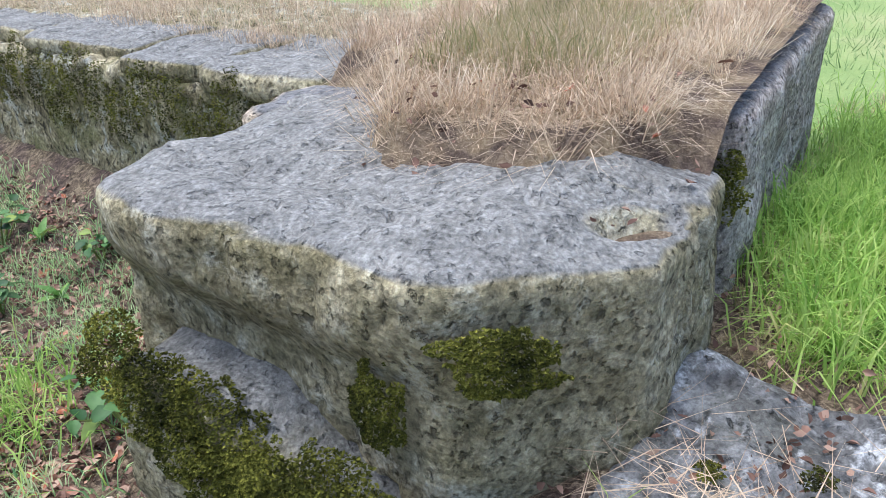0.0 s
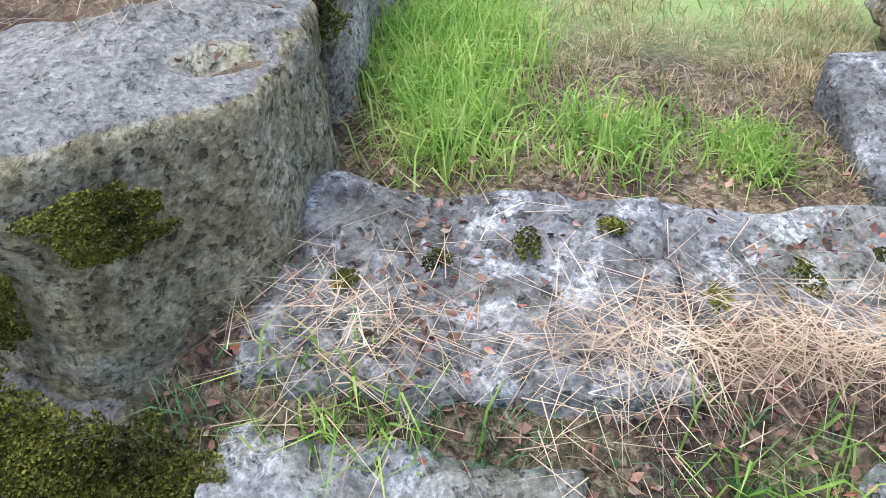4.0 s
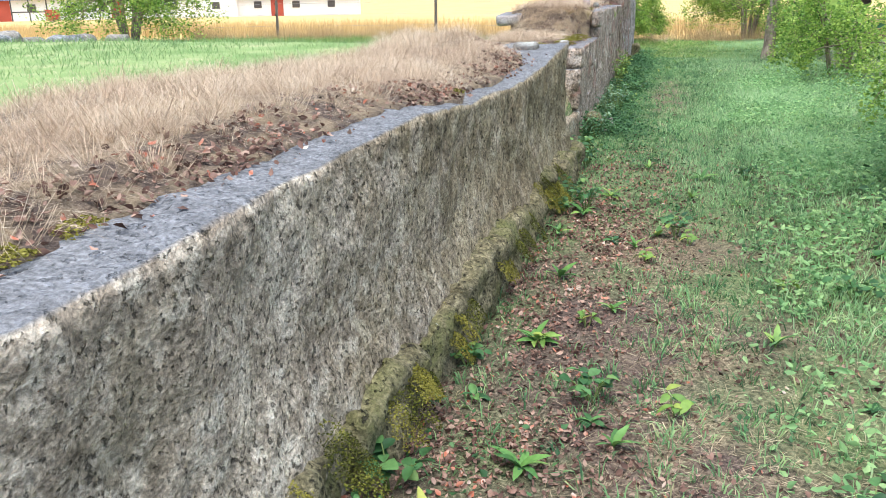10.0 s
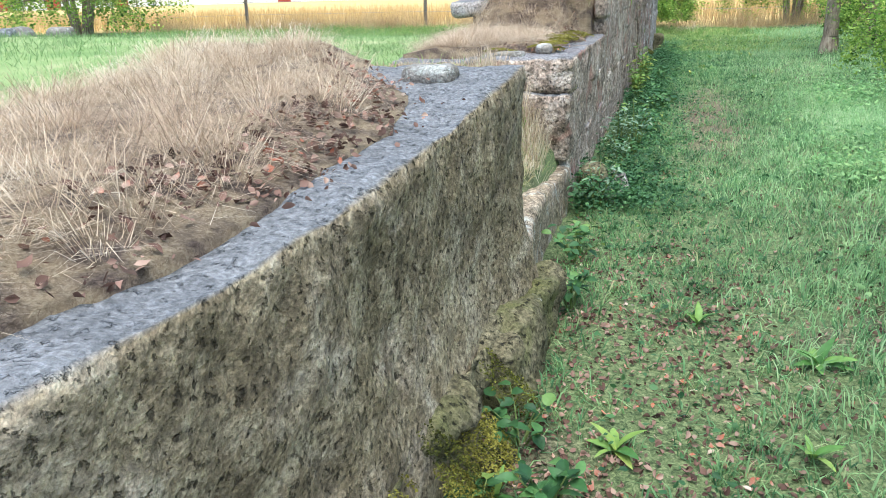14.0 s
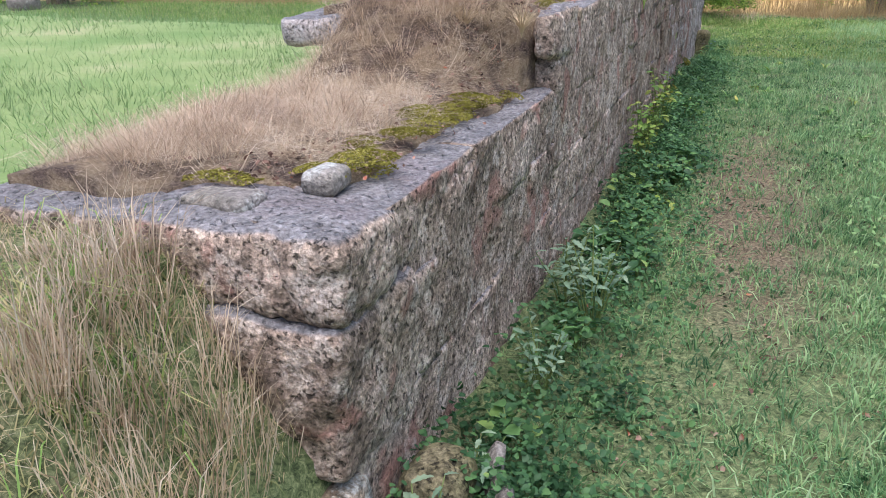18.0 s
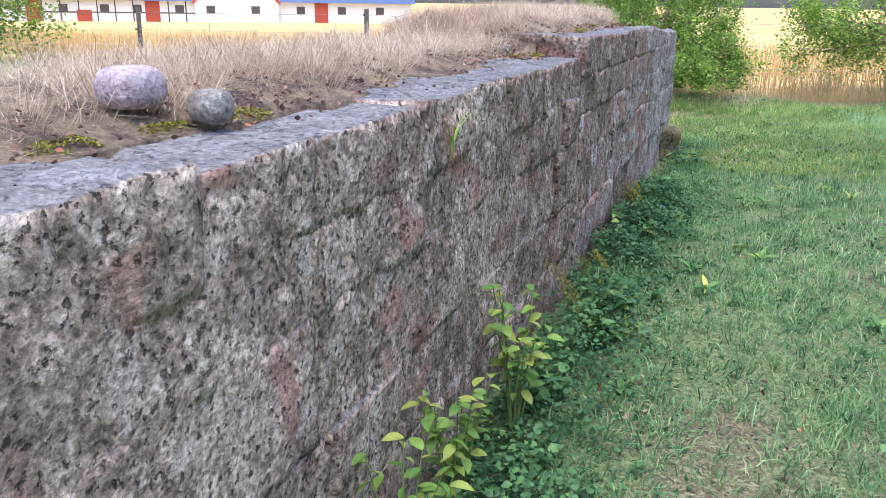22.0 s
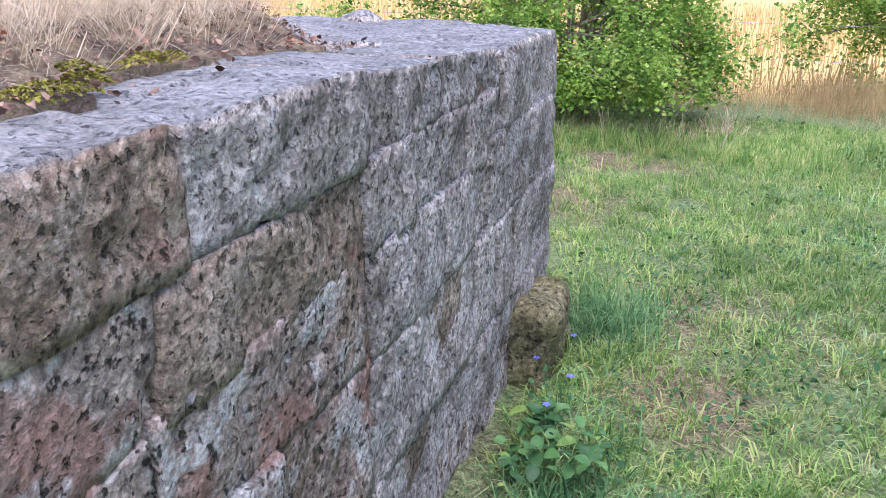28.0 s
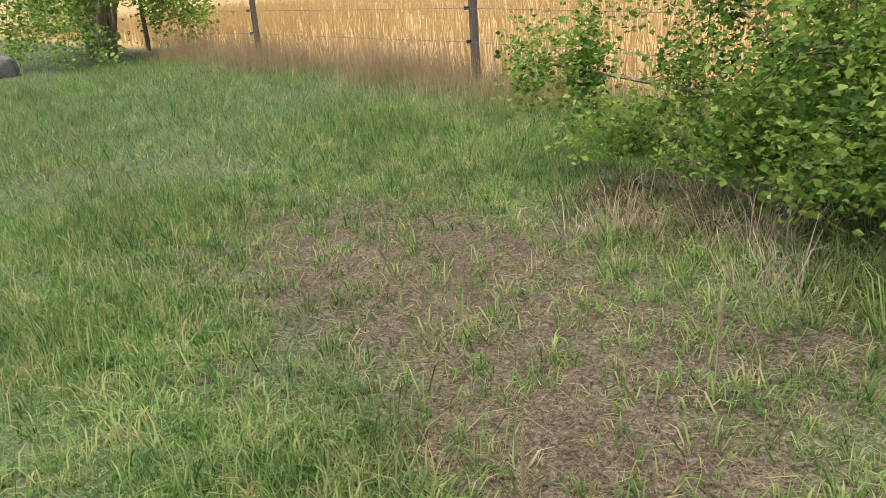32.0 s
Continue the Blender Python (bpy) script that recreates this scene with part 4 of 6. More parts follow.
x, y, rng = scatter(50000, -6.0, 3.0, 20.6, 27.4, lambda x, y: 0.85 * clumpy(x, y, 1.2, 35, -0.15, 0.2) * smooth(0.0, 0.1, x + (y > 21.65) * 9), 107)
blades("dry_lawn", x, y, height(x, y) + rng.uniform(0, 0.02, len(x)), rng.uniform(0.04, 0.13, len(x)), rng.uniform(0.002, 0.005, len(x)), rng.uniform(0.75, 1.0, len(x)), HAY, "bleached dry grass mixed into the lawn", seed=36, droop=0.9, simple=True)
tufts("lawn_grass", 12500, -8.5, 0.1, 21.7, 27.6, lambda x, y: turf_density(x, y), 110, (7, 18), 0.17, (0.004, 0.009), 0.06, LAWN, "green meadow grass tufts at the end of the wall")
x, y, rng = scatter(64000, -15.0, -2.6, 21.8, 28.0, lambda x, y: (0.35 + 0.65 * clumpy(x, y, 0.8, 67)) * (1 - bare_ground(x, y)), 126)
blades("meadow_grass", x, y, height(x, y), rng.uniform(0.08, 0.30, len(x)), rng.uniform(0.008, 0.014, len(x)), rng.uniform(0.2, 0.9, len(x)), LAWN, "bright yellow-green meadow grass behind the wall end", seed=68, simple=True)
x, y, rng = scatter(36000, -9.0, 0.05, 21.7, 28.0, lambda x, y: turf_density(x, y) * 0.8, 112)
blades("short_turf", x, y, height(x, y), rng.uniform(0.03, 0.09, len(x)), rng.uniform(0.004, 0.006, len(x)), rng.uniform(0.3, 0.97, len(x)), LAWN, "short grass on the lawn", seed=4, simple=True)
x, y, rng = scatter(42000, -6.0, 3.0, 20.8, 27.5, lambda x, y: (0.22 + 0.78 * bare_ground(x, y)) * smooth(0.0, 0.1, x + (y > 21.6) * 9), 111)
blades("dry_lawn", x, y, height(x, y), rng.uniform(0.03, 0.10, len(x)), rng.uniform(0.003, 0.006, len(x)), rng.uniform(0.8, 0.995, len(x)), MAT, "bleached trampled grass on a bare patch", seed=14, droop=0.9, simple=True)
x, y, rng = scatter(150000, -9.0, -1.2, -2.5, 23.0, lambda x, y: (1 - 0.75 * smooth(2.5, 7, -x)) * (0.4 + 0.6 * clumpy(x, y, 1.1, 9)) * np.where((y < -1.6) & (x > -2.6), 0, 1) * smooth(0.0, 0.1, -x - np.where(y < 8.4, 1.62, 1.18)), 120)
blades("meadow_grass", x, y, height(x, y), rng.uniform(0.05, 0.18, len(x)), rng.uniform(0.005, 0.010, len(x)), rng.uniform(0.2, 0.95, len(x)), MEADOW, "bright green grass inside the ruin", seed=5, simple=True)
x, y, rng = scatter(45000, -24.0, -7.0, -2.0, 27.5, lambda x, y: 0.5 + 0.5 * clumpy(x, y, 0.5, 10), 121)
blades("meadow_grass", x, y, height(x, y), rng.uniform(0.08, 0.26, len(x)), rng.uniform(0.012, 0.022, len(x)), rng.uniform(0.2, 0.9, len(x)), MEADOW, "bright green grass inside the ruin", seed=15, simple=True)
x, y, rng = scatter(70000, -1.2, 1.2, -9.0, -2.5, lambda x, y: (0.2 + 0.8 * clumpy(x, y, 1.6, 36)) * np.where((y > -2.95) & (x < 0.5), 0, 1) * smooth(-0.8, -0.6, x + 0.3 * smooth(-3.4, -6.5, y)), 122)
blades("turf", x, y, height(x, y), rng.uniform(0.04, 0.13, len(x)), rng.uniform(0.003, 0.005, len(x)), rng.uniform(0.3, 0.97, len(x)), VERGE, "short green grass beside the stone block", seed=37)
tufts("hay_turf", 1500, -3.4, -0.5, -1.6, 0.0, lambda x, y: 0.3 + 0.7 * clumpy(x, y, 1.5, 62, -0.1, 0.2), 123, (8, 22), 0.13, (0.0025, 0.005), 0.06, GAPGRASS, "dry and green mixed grass inside the gap")
x, y, rng = scatter(170000, 0.6, 3.8, 2.0, 25.5, lambda x, y: (0.25 + 0.75 * clumpy(x, y, 1.1, 63)) * smooth(0.75 + 0.7 * smooth(8, 5, y), 1.5 + 0.6 * smooth(8, 5, y), x) * smooth(3.0, 6.0, y) * (1 - 0.65 * smooth(12.0, 16.0, y)) * (1 - bare_ground(x, y)), 124)
blades("verge_grass", x, y, height(x, y), rng.uniform(0.05, 0.14, len(x)) * (1 + 0.8 * smooth(1.4, 2.4, x)), rng.uniform(0.004, 0.008, len(x)), rng.uniform(0.25, 0.95, len(x)), VERGE, "soft pale green grass along the hedge side of the path", seed=64)
x, y, rng = scatter(11000, -2.6, 0.9, 24.6, 26.0, lambda x, y: smooth(24.6, 25.5, y) * (0.1 + 0.9 * clumpy(x, y, 1.7, 65, -0.1, 0.15)), 125)
blades("dry_grass_under_bush", x, y, height(x, y), rng.uniform(0.1, 0.38, len(x)), rng.uniform(0.003, 0.006, len(x)), rng.uniform(0.4, 0.99, len(x)), MAT, "tangled dry grass under the hawthorn bush", seed=66)
for k, (cx, cy, rx, ry) in enumerate(BARE):
    n = int(15000 * rx * ry * (2.2 if k < 3 else 1.5))
    rng = np.random.default_rng(700 + k)
    x, y = cx + rng.normal(0, 0.62, n) * rx, cy + rng.normal(0, 0.62, n) * ry
    blades("trampled_grass", x, y, height(x, y) + rng.uniform(0, 0.012, n), rng.uniform(0.03, 0.11, n), rng.uniform(0.002, 0.0045, n), rng.uniform(0.9, 1.0, n), MAT, "trampled dry grass on a worn patch", seed=710 + k, droop=0.93, simple=True)
tufts("gap_tufts", 150, -1.15, -0.08, 8.2, 9.9, lambda x, y: 0.15 + 0.85 * smooth(8.9, 9.7, y) * clumpy(x, y, 2.0, 69, -0.2, 0.15), 127, (14, 40), 0.22, (0.003, 0.006), 0.07, LAWN, "long yellow-green grass tufts in the wall gap")
tufts("gap_tufts", 260, -1.15, -0.08, 8.2, 9.9, lambda x, y: clumpy(x, y, 2.0, 70, -0.1, 0.2), 128, (14, 40), 0.24, (0.002, 0.004), 0.07, STRAW, "bleached grass tufts in the wall gap")
tufts("gap_tufts", 60, -0.55, -0.12, 9.3, 9.78, lambda x, y: 0.9 + 0 * x, 129, (14, 34), 0.34, (0.002, 0.004), 0.06, STRAW, "tall bleached grass against the wall end", (0.05, 0.5))
tufts("bush_tufts", 170, -2.2, 0.9, 24.75, 25.9, lambda x, y: 0.2 + 0.8 * clumpy(x, y, 1.6, 81, -0.1, 0.2), 161, (14, 36), 0.5, (0.003, 0.006), 0.10, STRAW, "tall bleached grass round the foot of the hawthorn")
tufts("bush_tufts", 130, -2.4, 1.0, 24.5, 25.7, lambda x, y: clumpy(x, y, 1.6, 82, -0.1, 0.2), 162, (14, 36), 0.42, (0.004, 0.008), 0.10, LAWN, "long fresh grass tufts in front of the hawthorn")
# long tufts: gap edges, wall foot, jamb
LONG = ((-1.3, -1.40, 0.5, 0.22, 2600, 0.30), (-0.75, -1.35, 0.22, 0.16, 900, 0.24), (-0.72, -0.95, 0.2, 0.2, 500, 0.20), (-0.68, -0.62, 0.12, 0.10, 420, 0.17), (-2.2, -1.4, 0.8, 0.2, 2000, 0.32),
        (0.05, -0.06, 0.10, 0.06, 160, 0.32), (0.28, -0.75, 0.10, 0.12, 220, 0.26), (0.25, -1.45, 0.12, 0.16, 260, 0.24), (0.35, -3.4, 0.35, 0.3, 900, 0.22), (0.9, 2.9, 0.2, 0.2, 500, 0.20), (1.75, 1.9, 0.3, 0.4, 900, 0.24), (2.2, 3.0, 0.4, 0.5, 1100, 0.24),
        (0.45, 2.6, 0.15, 0.3, 420, 0.2), (2.3, 9.0, 0.6, 1.5, 4000, 0.24), (2.4, 13.0, 0.6, 1.5, 4000, 0.22), (0.30, 17.5, 0.18, 1.6, 2600, 0.18), (0.34, 19.8, 0.2, 1.0, 2400, 0.2), (0.35, 21.6, 0.25, 0.35, 1300, 0.24), 
        (-1.2, 22.6, 0.6, 0.5, 2600, 0.24), (-2.9, 22.6, 0.7, 0.5, 3000, 0.26), (-4.6, 23.2, 0.8, 0.8, 3600, 0.26), (-5.5, 25.8, 1.0, 0.7, 3600, 0.30), (-3.6, 26.4, 0.7, 0.5, 2600, 0.32), (-2.0, 24.9, 0.12, 0.12, 200, 0.2), (1.3, 25.2, 1.0, 0.8, 3000, 0.22), (-0.4, 25.1, 0.9, 0.25, 1800, 0.26))
px, py, pl = [], [], []
rng = np.random.default_rng(77)
for cx, cy, sx, sy, n, ln in LONG:
    px.append(rng.normal(cx, sx * 0.5, n))
    py.append(rng.normal(cy, sy * 0.5, n))
    pl.append(rng.uniform(0.4, 1.15, n) * ln)
x, y, ln = np.concatenate(px), np.concatenate(py), np.concatenate(pl)
keep = ~((x < 0.06) & (x > -1.2) & (y > 0.05) & (y < 21.5)) & ~((x < 0.22) & (y < -1.66) & (y > -2.9) & (x > -2.45))
x, y, ln = x[keep], y[keep], ln[keep]
near = y < 15.0
for side, stuff in (((y < 0.3), FRESHGRASS), (near & (y >= 0.3), VERGE), (~near & (y < 21.8), GRASS), (~near & (y >= 21.8), LAWN)):
    n = int(side.sum())
    blades("long_grass", x[side], y[side], height(x[side], y[side]), ln[side], rng.uniform(0.004, 0.008, n), rng.uniform(0.25, 0.95, n), stuff, "long fresh green grass tufts", seed=16, droop=0.75)
x, y, rng = scatter(9000, 0.16, 0.75, -1.9, -0.2, lambda x, y: 0.25 + 0.75 * clumpy(x, y, 3.2, 74), 149)
blades("short_turf", x, y, height(x, y), rng.uniform(0.04, 0.16, len(x)), rng.uniform(0.002, 0.004, len(x)), rng.uniform(0.3, 0.97, len(x)), GRASS, "dark short grass in front of the threshold", seed=75)
# rough grass on the earth of the second gap
x, y, rng = scatter(19000, -1.4, -0.10, 8.06, 9.95, lambda x, y: 0.35 + 0.65 * clumpy(x, y, 2.4, 41), 150)
blades("gap_grass", x, y, height(x, y), rng.uniform(0.04, 0.16, len(x)), rng.uniform(0.002, 0.005, len(x)), rng.uniform(0.5, 0.99, len(x)), GAPGRASS, "mixed dry and green grass on the earth in the gap", seed=17, droop=0.8)
# field edge: tall dry grass by the fence, ripe corn behind
x, y, rng = scatter(50000, -16.0, 7.0, 26.6, 28.3, lambda x, y: smooth(26.5, 27.6, y) * (0.35 + 0.65 * clumpy(x, y, 1.0, 42)), 151)
blades("field_edge_grass", x, y, height(x, y), rng.uniform(0.25, 0.75, len(x)), rng.uniform(0.003, 0.006, len(x)), rng.uniform(0.05, 0.5, len(x)), EDGE, "tall dry grass along the field fence", seed=18, simple=True)
x, y, rng = scatter(30000, -42.0, 14.0, 28.4, 48.0, lambda x, y: 1 - 0.8 * smooth(30, 50, y), 152)
blades("ripe_corn", x, y, height(x, y), rng.uniform(0.45, 0.7, len(x)), rng.uniform(0.016, 0.03, len(x)), rng.uniform(0.02, 0.3, len(x)), CORN, "ripe golden corn in the field", category="corn", seed=19, simple=True)


def straw_density(x, y):
    e = bank_edge(y)
    d = smooth(0.04, 0.22, -x - e) * (0.30 + 0.70 * clumpy(x, y, 2.8, 15, -0.10, 0.16))
    return d * np.where((y > 7.9) & (y < 10.05), 0, 1)


tufts("dry_grass_on_wall", 7400, -1.54, -0.08, 0.7, 20.8, lambda x, y: straw_density(x, y) * np.where((x < -1.12) & (y > 8.0), 0, 1), 130, (22, 60), 0.26, (0.0010, 0.0022), 0.075, STRAW, "dry straw-coloured grass tufts on top of the wall", (0.45, 1.0), 0.9, bank)
x, y, rng = scatter(110000, -1.54, -0.08, 0.7, 20.8, lambda x, y: smooth(0.0, 0.15, -x - bank_edge(y)) * np.where((x < -1.12) & (y > 8.0), 0, 1) * np.where((y > 7.9) & (y < 10.05), 0, 1), 135)
blades("straw_thatch", x, y, bank(x, y) + rng.uniform(0.0, 0.04, len(x)), rng.uniform(0.05, 0.2, len(x)), rng.uniform(0.0015, 0.003, len(x)), rng.uniform(0.86, 1.0, len(x)), STRAW, "matted dead straw between the tufts on the wall", seed=46, droop=0.95, simple=True)
x, y, rng = scatter(16000, -1.12, -0.14, 10.3, 12.3, lambda x, y: smooth(0.0, 0.12, -x - bank_edge(y)), 137)
blades("straw_thatch", x, y, bank(x, y) + rng.uniform(0.0, 0.05, len(x)), rng.uniform(0.06, 0.26, len(x)), rng.uniform(0.0015, 0.003, len(x)), rng.uniform(0.88, 1.0, len(x)), STRAW, "matted dead straw on the mound at the wall step", seed=48, droop=0.95, simple=True)


def block_straw(x, y):
    return smooth(-0.02, -0.2, x + 0.20 + 0.5 * smooth(-2.3, -2.75, y) + 0.35 * smooth(-1.95, -1.75, y)) * (0.3 + 0.7 * clumpy(x, y, 3.0, 43))


tufts("dry_grass_on_block", 1500, -2.45, 0.0, -2.84, -1.72, block_straw, 131, (14, 40), 0.25, (0.0014, 0.003), 0.05, STRAW, "dry straw-coloured grass tufts on the stone block", (0.2, 1.0), 0.85, side_bank)
x, y, rng = scatter(5000, -1.2, 0.05, -2.7, -1.7, lambda x, y: smooth(0.02, -0.12, x + 0.10 + 0.5 * smooth(-2.3, -2.75, y) + 0.35 * smooth(-1.95, -1.75, y)), 136)
blades("straw_thatch", x, y, side_bank(x, y) + 0.02, rng.uniform(0.05, 0.22, len(x)), rng.uniform(0.0015, 0.003, len(x)), rng.uniform(0.93, 1.0, len(x)), STRAW, "matted dead straw on the stone block", seed=47, droop=0.95, simple=True)
x, y, rng = scatter(9000, -1.9, -0.6, -2.5, -1.95, lambda x, y: clumpy(x, y, 3.0, 44), 132)
blades("green_grass_on_block", x, y, side_bank(x, y), rng.uniform(0.1, 0.24, len(x)), rng.uniform(0.002, 0.004, len(x)), rng.uniform(0.2, 0.9, len(x)), GAPGRASS, "grey-green grass behind the stone block", seed=27)
x, y, rng = scatter(34000, -2.5, -0.9, -8.0, -2.95, lambda x, y: 0.3 + 0.7 * clumpy(x, y, 3.0, 45), 133)
keep = x < -1.2 - 0.3 * smooth(-3.4, -6.5, y)
x, y = x[keep], y[keep]
blades("dry_grass_on_wall", x, y, 0.90 + 0 * x, np.random.default_rng(3).uniform(0.06, 0.22, len(x)), np.full(len(x), 0.002), np.random.default_rng(4).uniform(0.3, 0.95, len(x)), STRAW, "dry straw-coloured grass on top of the side wall", seed=28, droop=0.8)
# matted straw on the threshold and hanging at the wall end
x, y, rng = scatter(9500, -0.40, 0.34, -1.7, -0.15, lambda x, y: np.exp(-((x - 0.09 + 0.15 * (y + 1.0)) / 0.10) ** 2) * 0.95 * smooth(-1.25, -1.0, y) + 0.015 + 0.5 * np.exp(-((x - 0.12) / 0.16) ** 2 - ((y + 1.45) / 0.16) ** 2), 134)
blades("straw_mat", x, y, height(x, y) + rng.uniform(0.05, 0.13, len(x)), rng.uniform(0.08, 0.24, len(x)), rng.uniform(0.0018, 0.0036, len(x)), np.full(len(x), 0.985), STRAW, "matted dead straw on the threshold", seed=29, droop=0.97, simple=True)


def litter_density(x, y):
    a = np.exp(-((x - 0.5) / 0.36) ** 2) * (1 - smooth(7.0, 9.5, y))
    return (a + 0.13 * (1 - smooth(8.0, 11.0, y)) + 0.03) * (0.35 + 0.75 * clumpy(x, y, 2.0, 17)) * smooth(0.0, 0.12, x)


def leaf_stuff(name, x, y, z, size, tilt, material, label, seed, narrow=0.6, curl=0.25):
    me = leaf_sheet(name, bent(np.stack([x, y, z], 1)), tilt, size, material, "", "", seed, narrow, curl, full=True)
    return tagged(new(name, me), label, "leaves", kind="stuff")


x, y, rng = scatter(230000, 0.0, 3.4, -4.5, 16.0, litter_density, 140)
leaf_stuff("leaf_litter", x, y, height(x, y) + rng.uniform(0.003, 0.018, len(x)), rng.uniform(0.010, 0.034, len(x)), 0.9, LITTER, "brown and red dead leaves strewn along the wall foot", 7)
x, y, rng = scatter(75000, -1.5, -0.05, 0.7, 20.8, lambda x, y: np.exp(-((-x - bank_edge(y) - 0.10) / 0.13) ** 2) * (0.25 + 0.75 * clumpy(x, y, 1.7, 18)) * np.where((y > 7.85) & (y < 10.15), 0, 1), 141)
leaf_stuff("leaf_litter", x, y, bank(x, y) + rng.uniform(0.004, 0.02, len(x)), rng.uniform(0.008, 0.034, len(x)) * np.where(y > 9.5, 0.65, 1.0), 0.9, LITTER, "dead leaves along the earth edge of the wall top", 8)
x, y, rng = scatter(32000, -1.2, 1.1, -8.0, -2.5, lambda x, y: np.where((y > -2.95) & (x < 0.45), 0, 1) * (0.3 + 0.7 * clumpy(x, y, 1.7, 55)) * smooth(-0.8, -0.6, x + 0.3 * smooth(-3.4, -6.5, y)), 145)
leaf_stuff("leaf_litter", x, y, height(x, y) + rng.uniform(0.003, 0.018, len(x)), rng.uniform(0.012, 0.040, len(x)), 0.5, LITTER, "brown dead leaves beside the stone block", 57)
x, y, rng = scatter(9000, -1.2, 0.9, -8.0, -2.8, lambda x, y: clumpy(x, y, 1.4, 56, 0.0, 0.25) * smooth(-0.8, -0.6, x + 0.3 * smooth(-3.4, -6.5, y)), 146)
leaf_stuff("low_weeds", x, y, height(x, y) + rng.uniform(0.01, 0.10, len(x)), rng.uniform(0.02, 0.05, len(x)), 0.45, HERB, "low broad-leaved weeds beside the stone block", 58, 0.7, 0.1)
x, y, rng = scatter(5200, -0.9, 0.36, -2.7, -0.1, lambda x, y: np.where(y > -1.66, 0.15 + 0.85 * clumpy(x, y, 3.0, 73, -0.05, 0.25) * smooth(-0.45, 0.0, x), 0.12), 142)
zz = np.where(y < -1.66, side_bank(x, y) + 0.05, height(x, y) + 0.06)
keep = (y > -1.66) | (x < -0.15)
leaf_stuff("leaf_litter", x[keep], y[keep], zz[keep], rng.uniform(0.010, 0.028, keep.sum()), 0.6, LITTER, "dead leaves on the threshold and the block", 9)
# low broad-leaved weeds, too many to count
x, y, rng = scatter(60000, 0.08, 4.0, -4.0, 26.5, lambda x, y: 0.8 * clumpy(x, y, 1.5, 51, 0.02, 0.3) * (0.5 + 0.5 * smooth(7, 10, y)) + 0.9 * np.exp(-((x - 0.32) / 0.2) ** 2) * smooth(9.0, 10.5, y) * (1 - smooth(20.0, 21.0, y)) * clumpy(x, y, 1.2, 52, -0.25, 0.1), 143)
leaf_stuff("low_weeds", x, y, height(x, y) + rng.uniform(0.01, 0.07, len(x)) * (1 + 1.2 * np.exp(-((x - 0.3) / 0.2) ** 2) * (y > 9)), rng.uniform(0.012, 0.035, len(x)), 0.45, HERB, "low broad-leaved weeds and clover in the turf", 10, 0.7, 0.1)
x, y, rng = scatter(95000, 0.04, 0.95, 9.6, 19.5, lambda x, y: np.exp(-((x - 0.27) / 0.30) ** 2) * (0.25 + 0.75 * clumpy(x, y, 1.6, 54, -0.15, 0.1)), 147)
leaf_stuff("low_weeds", x, y, height(x, y) + rng.uniform(0.01, 0.24, len(x)) * np.clip(1.3 - 1.5 * x, 0.3, 1) * (0.5 + 0.5 * clumpy(x, y, 2.5, 59)), rng.uniform(0.012, 0.034, len(x)), 0.45, HERB, "dense dark green weeds along the wall foot", 60, 0.8, 0.1)
x, y, rng = scatter(9000, 0.12, 1.0, -0.9, 2.4, lambda x, y: clumpy(x, y, 2.2, 71, 0.0, 0.2) * 0.8, 148)
leaf_stuff("low_weeds", x, y, height(x, y) + rng.uniform(0.01, 0.10, len(x)), rng.uniform(0.012, 0.036, len(x)), 0.5, HERB, "low dark green weeds by the wall end", 72, 0.8, 0.1)
x, y, rng = scatter(52000, 1.3, 3.6, 2.5, 16.0, lambda x, y: smooth(1.3, 2.0, x) * (0.1 + 0.9 * clumpy(x, y, 1.3, 76, -0.1, 0.15)), 155)
leaf_stuff("verge_herbs", x, y, height(x, y) + rng.uniform(0.02, 1.0, len(x)) * (0.10 + 0.22 * smooth(1.6, 2.6, x)), rng.uniform(0.018, 0.055, len(x)), 0.5, SOFTHERB, "pale green nettles and herbs along the hedge side", 77, 0.5, 0.1)
x, y, rng = scatter(14000, 2.0, 4.0, 1.5, 8.0, lambda x, y: smooth(1.9, 2.7, x - 0.10 * (y - 5)) * (0.4 + 0.6 * clumpy(x, y, 1.5, 53)), 144)
leaf_stuff("ground_ivy", x, y, height(x, y) + rng.uniform(0.02, 0.22, len(x)), rng.uniform(0.03, 0.08, len(x)), 0.5, HERB, "dark green ivy and bramble leaves under the hedge", 11, 0.75, 0.1)


# ---- moss ----
def moss_cushion(at, size, count, seed, label, normal=(0, 0, 1), material=None):
    """A low lumpy cushion of tiny leaflets on a stone face or edge."""
    rng = np.random.default_rng(seed)
    n = Vector(normal).normalized()
    q = n.to_track_quat("Z", "Y").to_matrix()
    u = rng.uniform(-1, 1, (count, 2))
    r = np.hypot(u[:, 0], u[:, 1])
    edge = 0.95 + 0.9 * fbm(np.c_[u * 2.6, np.full(count, seed * 0.31)], 4, seed)
    u = u[r < edge * 0.95]
    h = size[2] * (1 - 0.7 * np.hypot(u[:, 0], u[:, 1]) ** 2) * (0.65 + 0.5 * fbm(np.c_[u * 4, np.full(len(u), 0.2)], 2, seed + 4))
    p = np.c_[u[:, 0] * size[0], u[:, 1] * size[1], np.maximum(h, 0.002)]
    p = p @ np.array(q).T
    me = leaf_sheet("moss_cushion", p, 0.9, rng.uniform(0.006, 0.012, len(p)), material or MOSS, "", "", seed, 0.6, 0.3)
    ob = new("moss_cushion", me)
    ob.location = bent(at)
    return tagged(ob, label, "moss", kind="stuff")


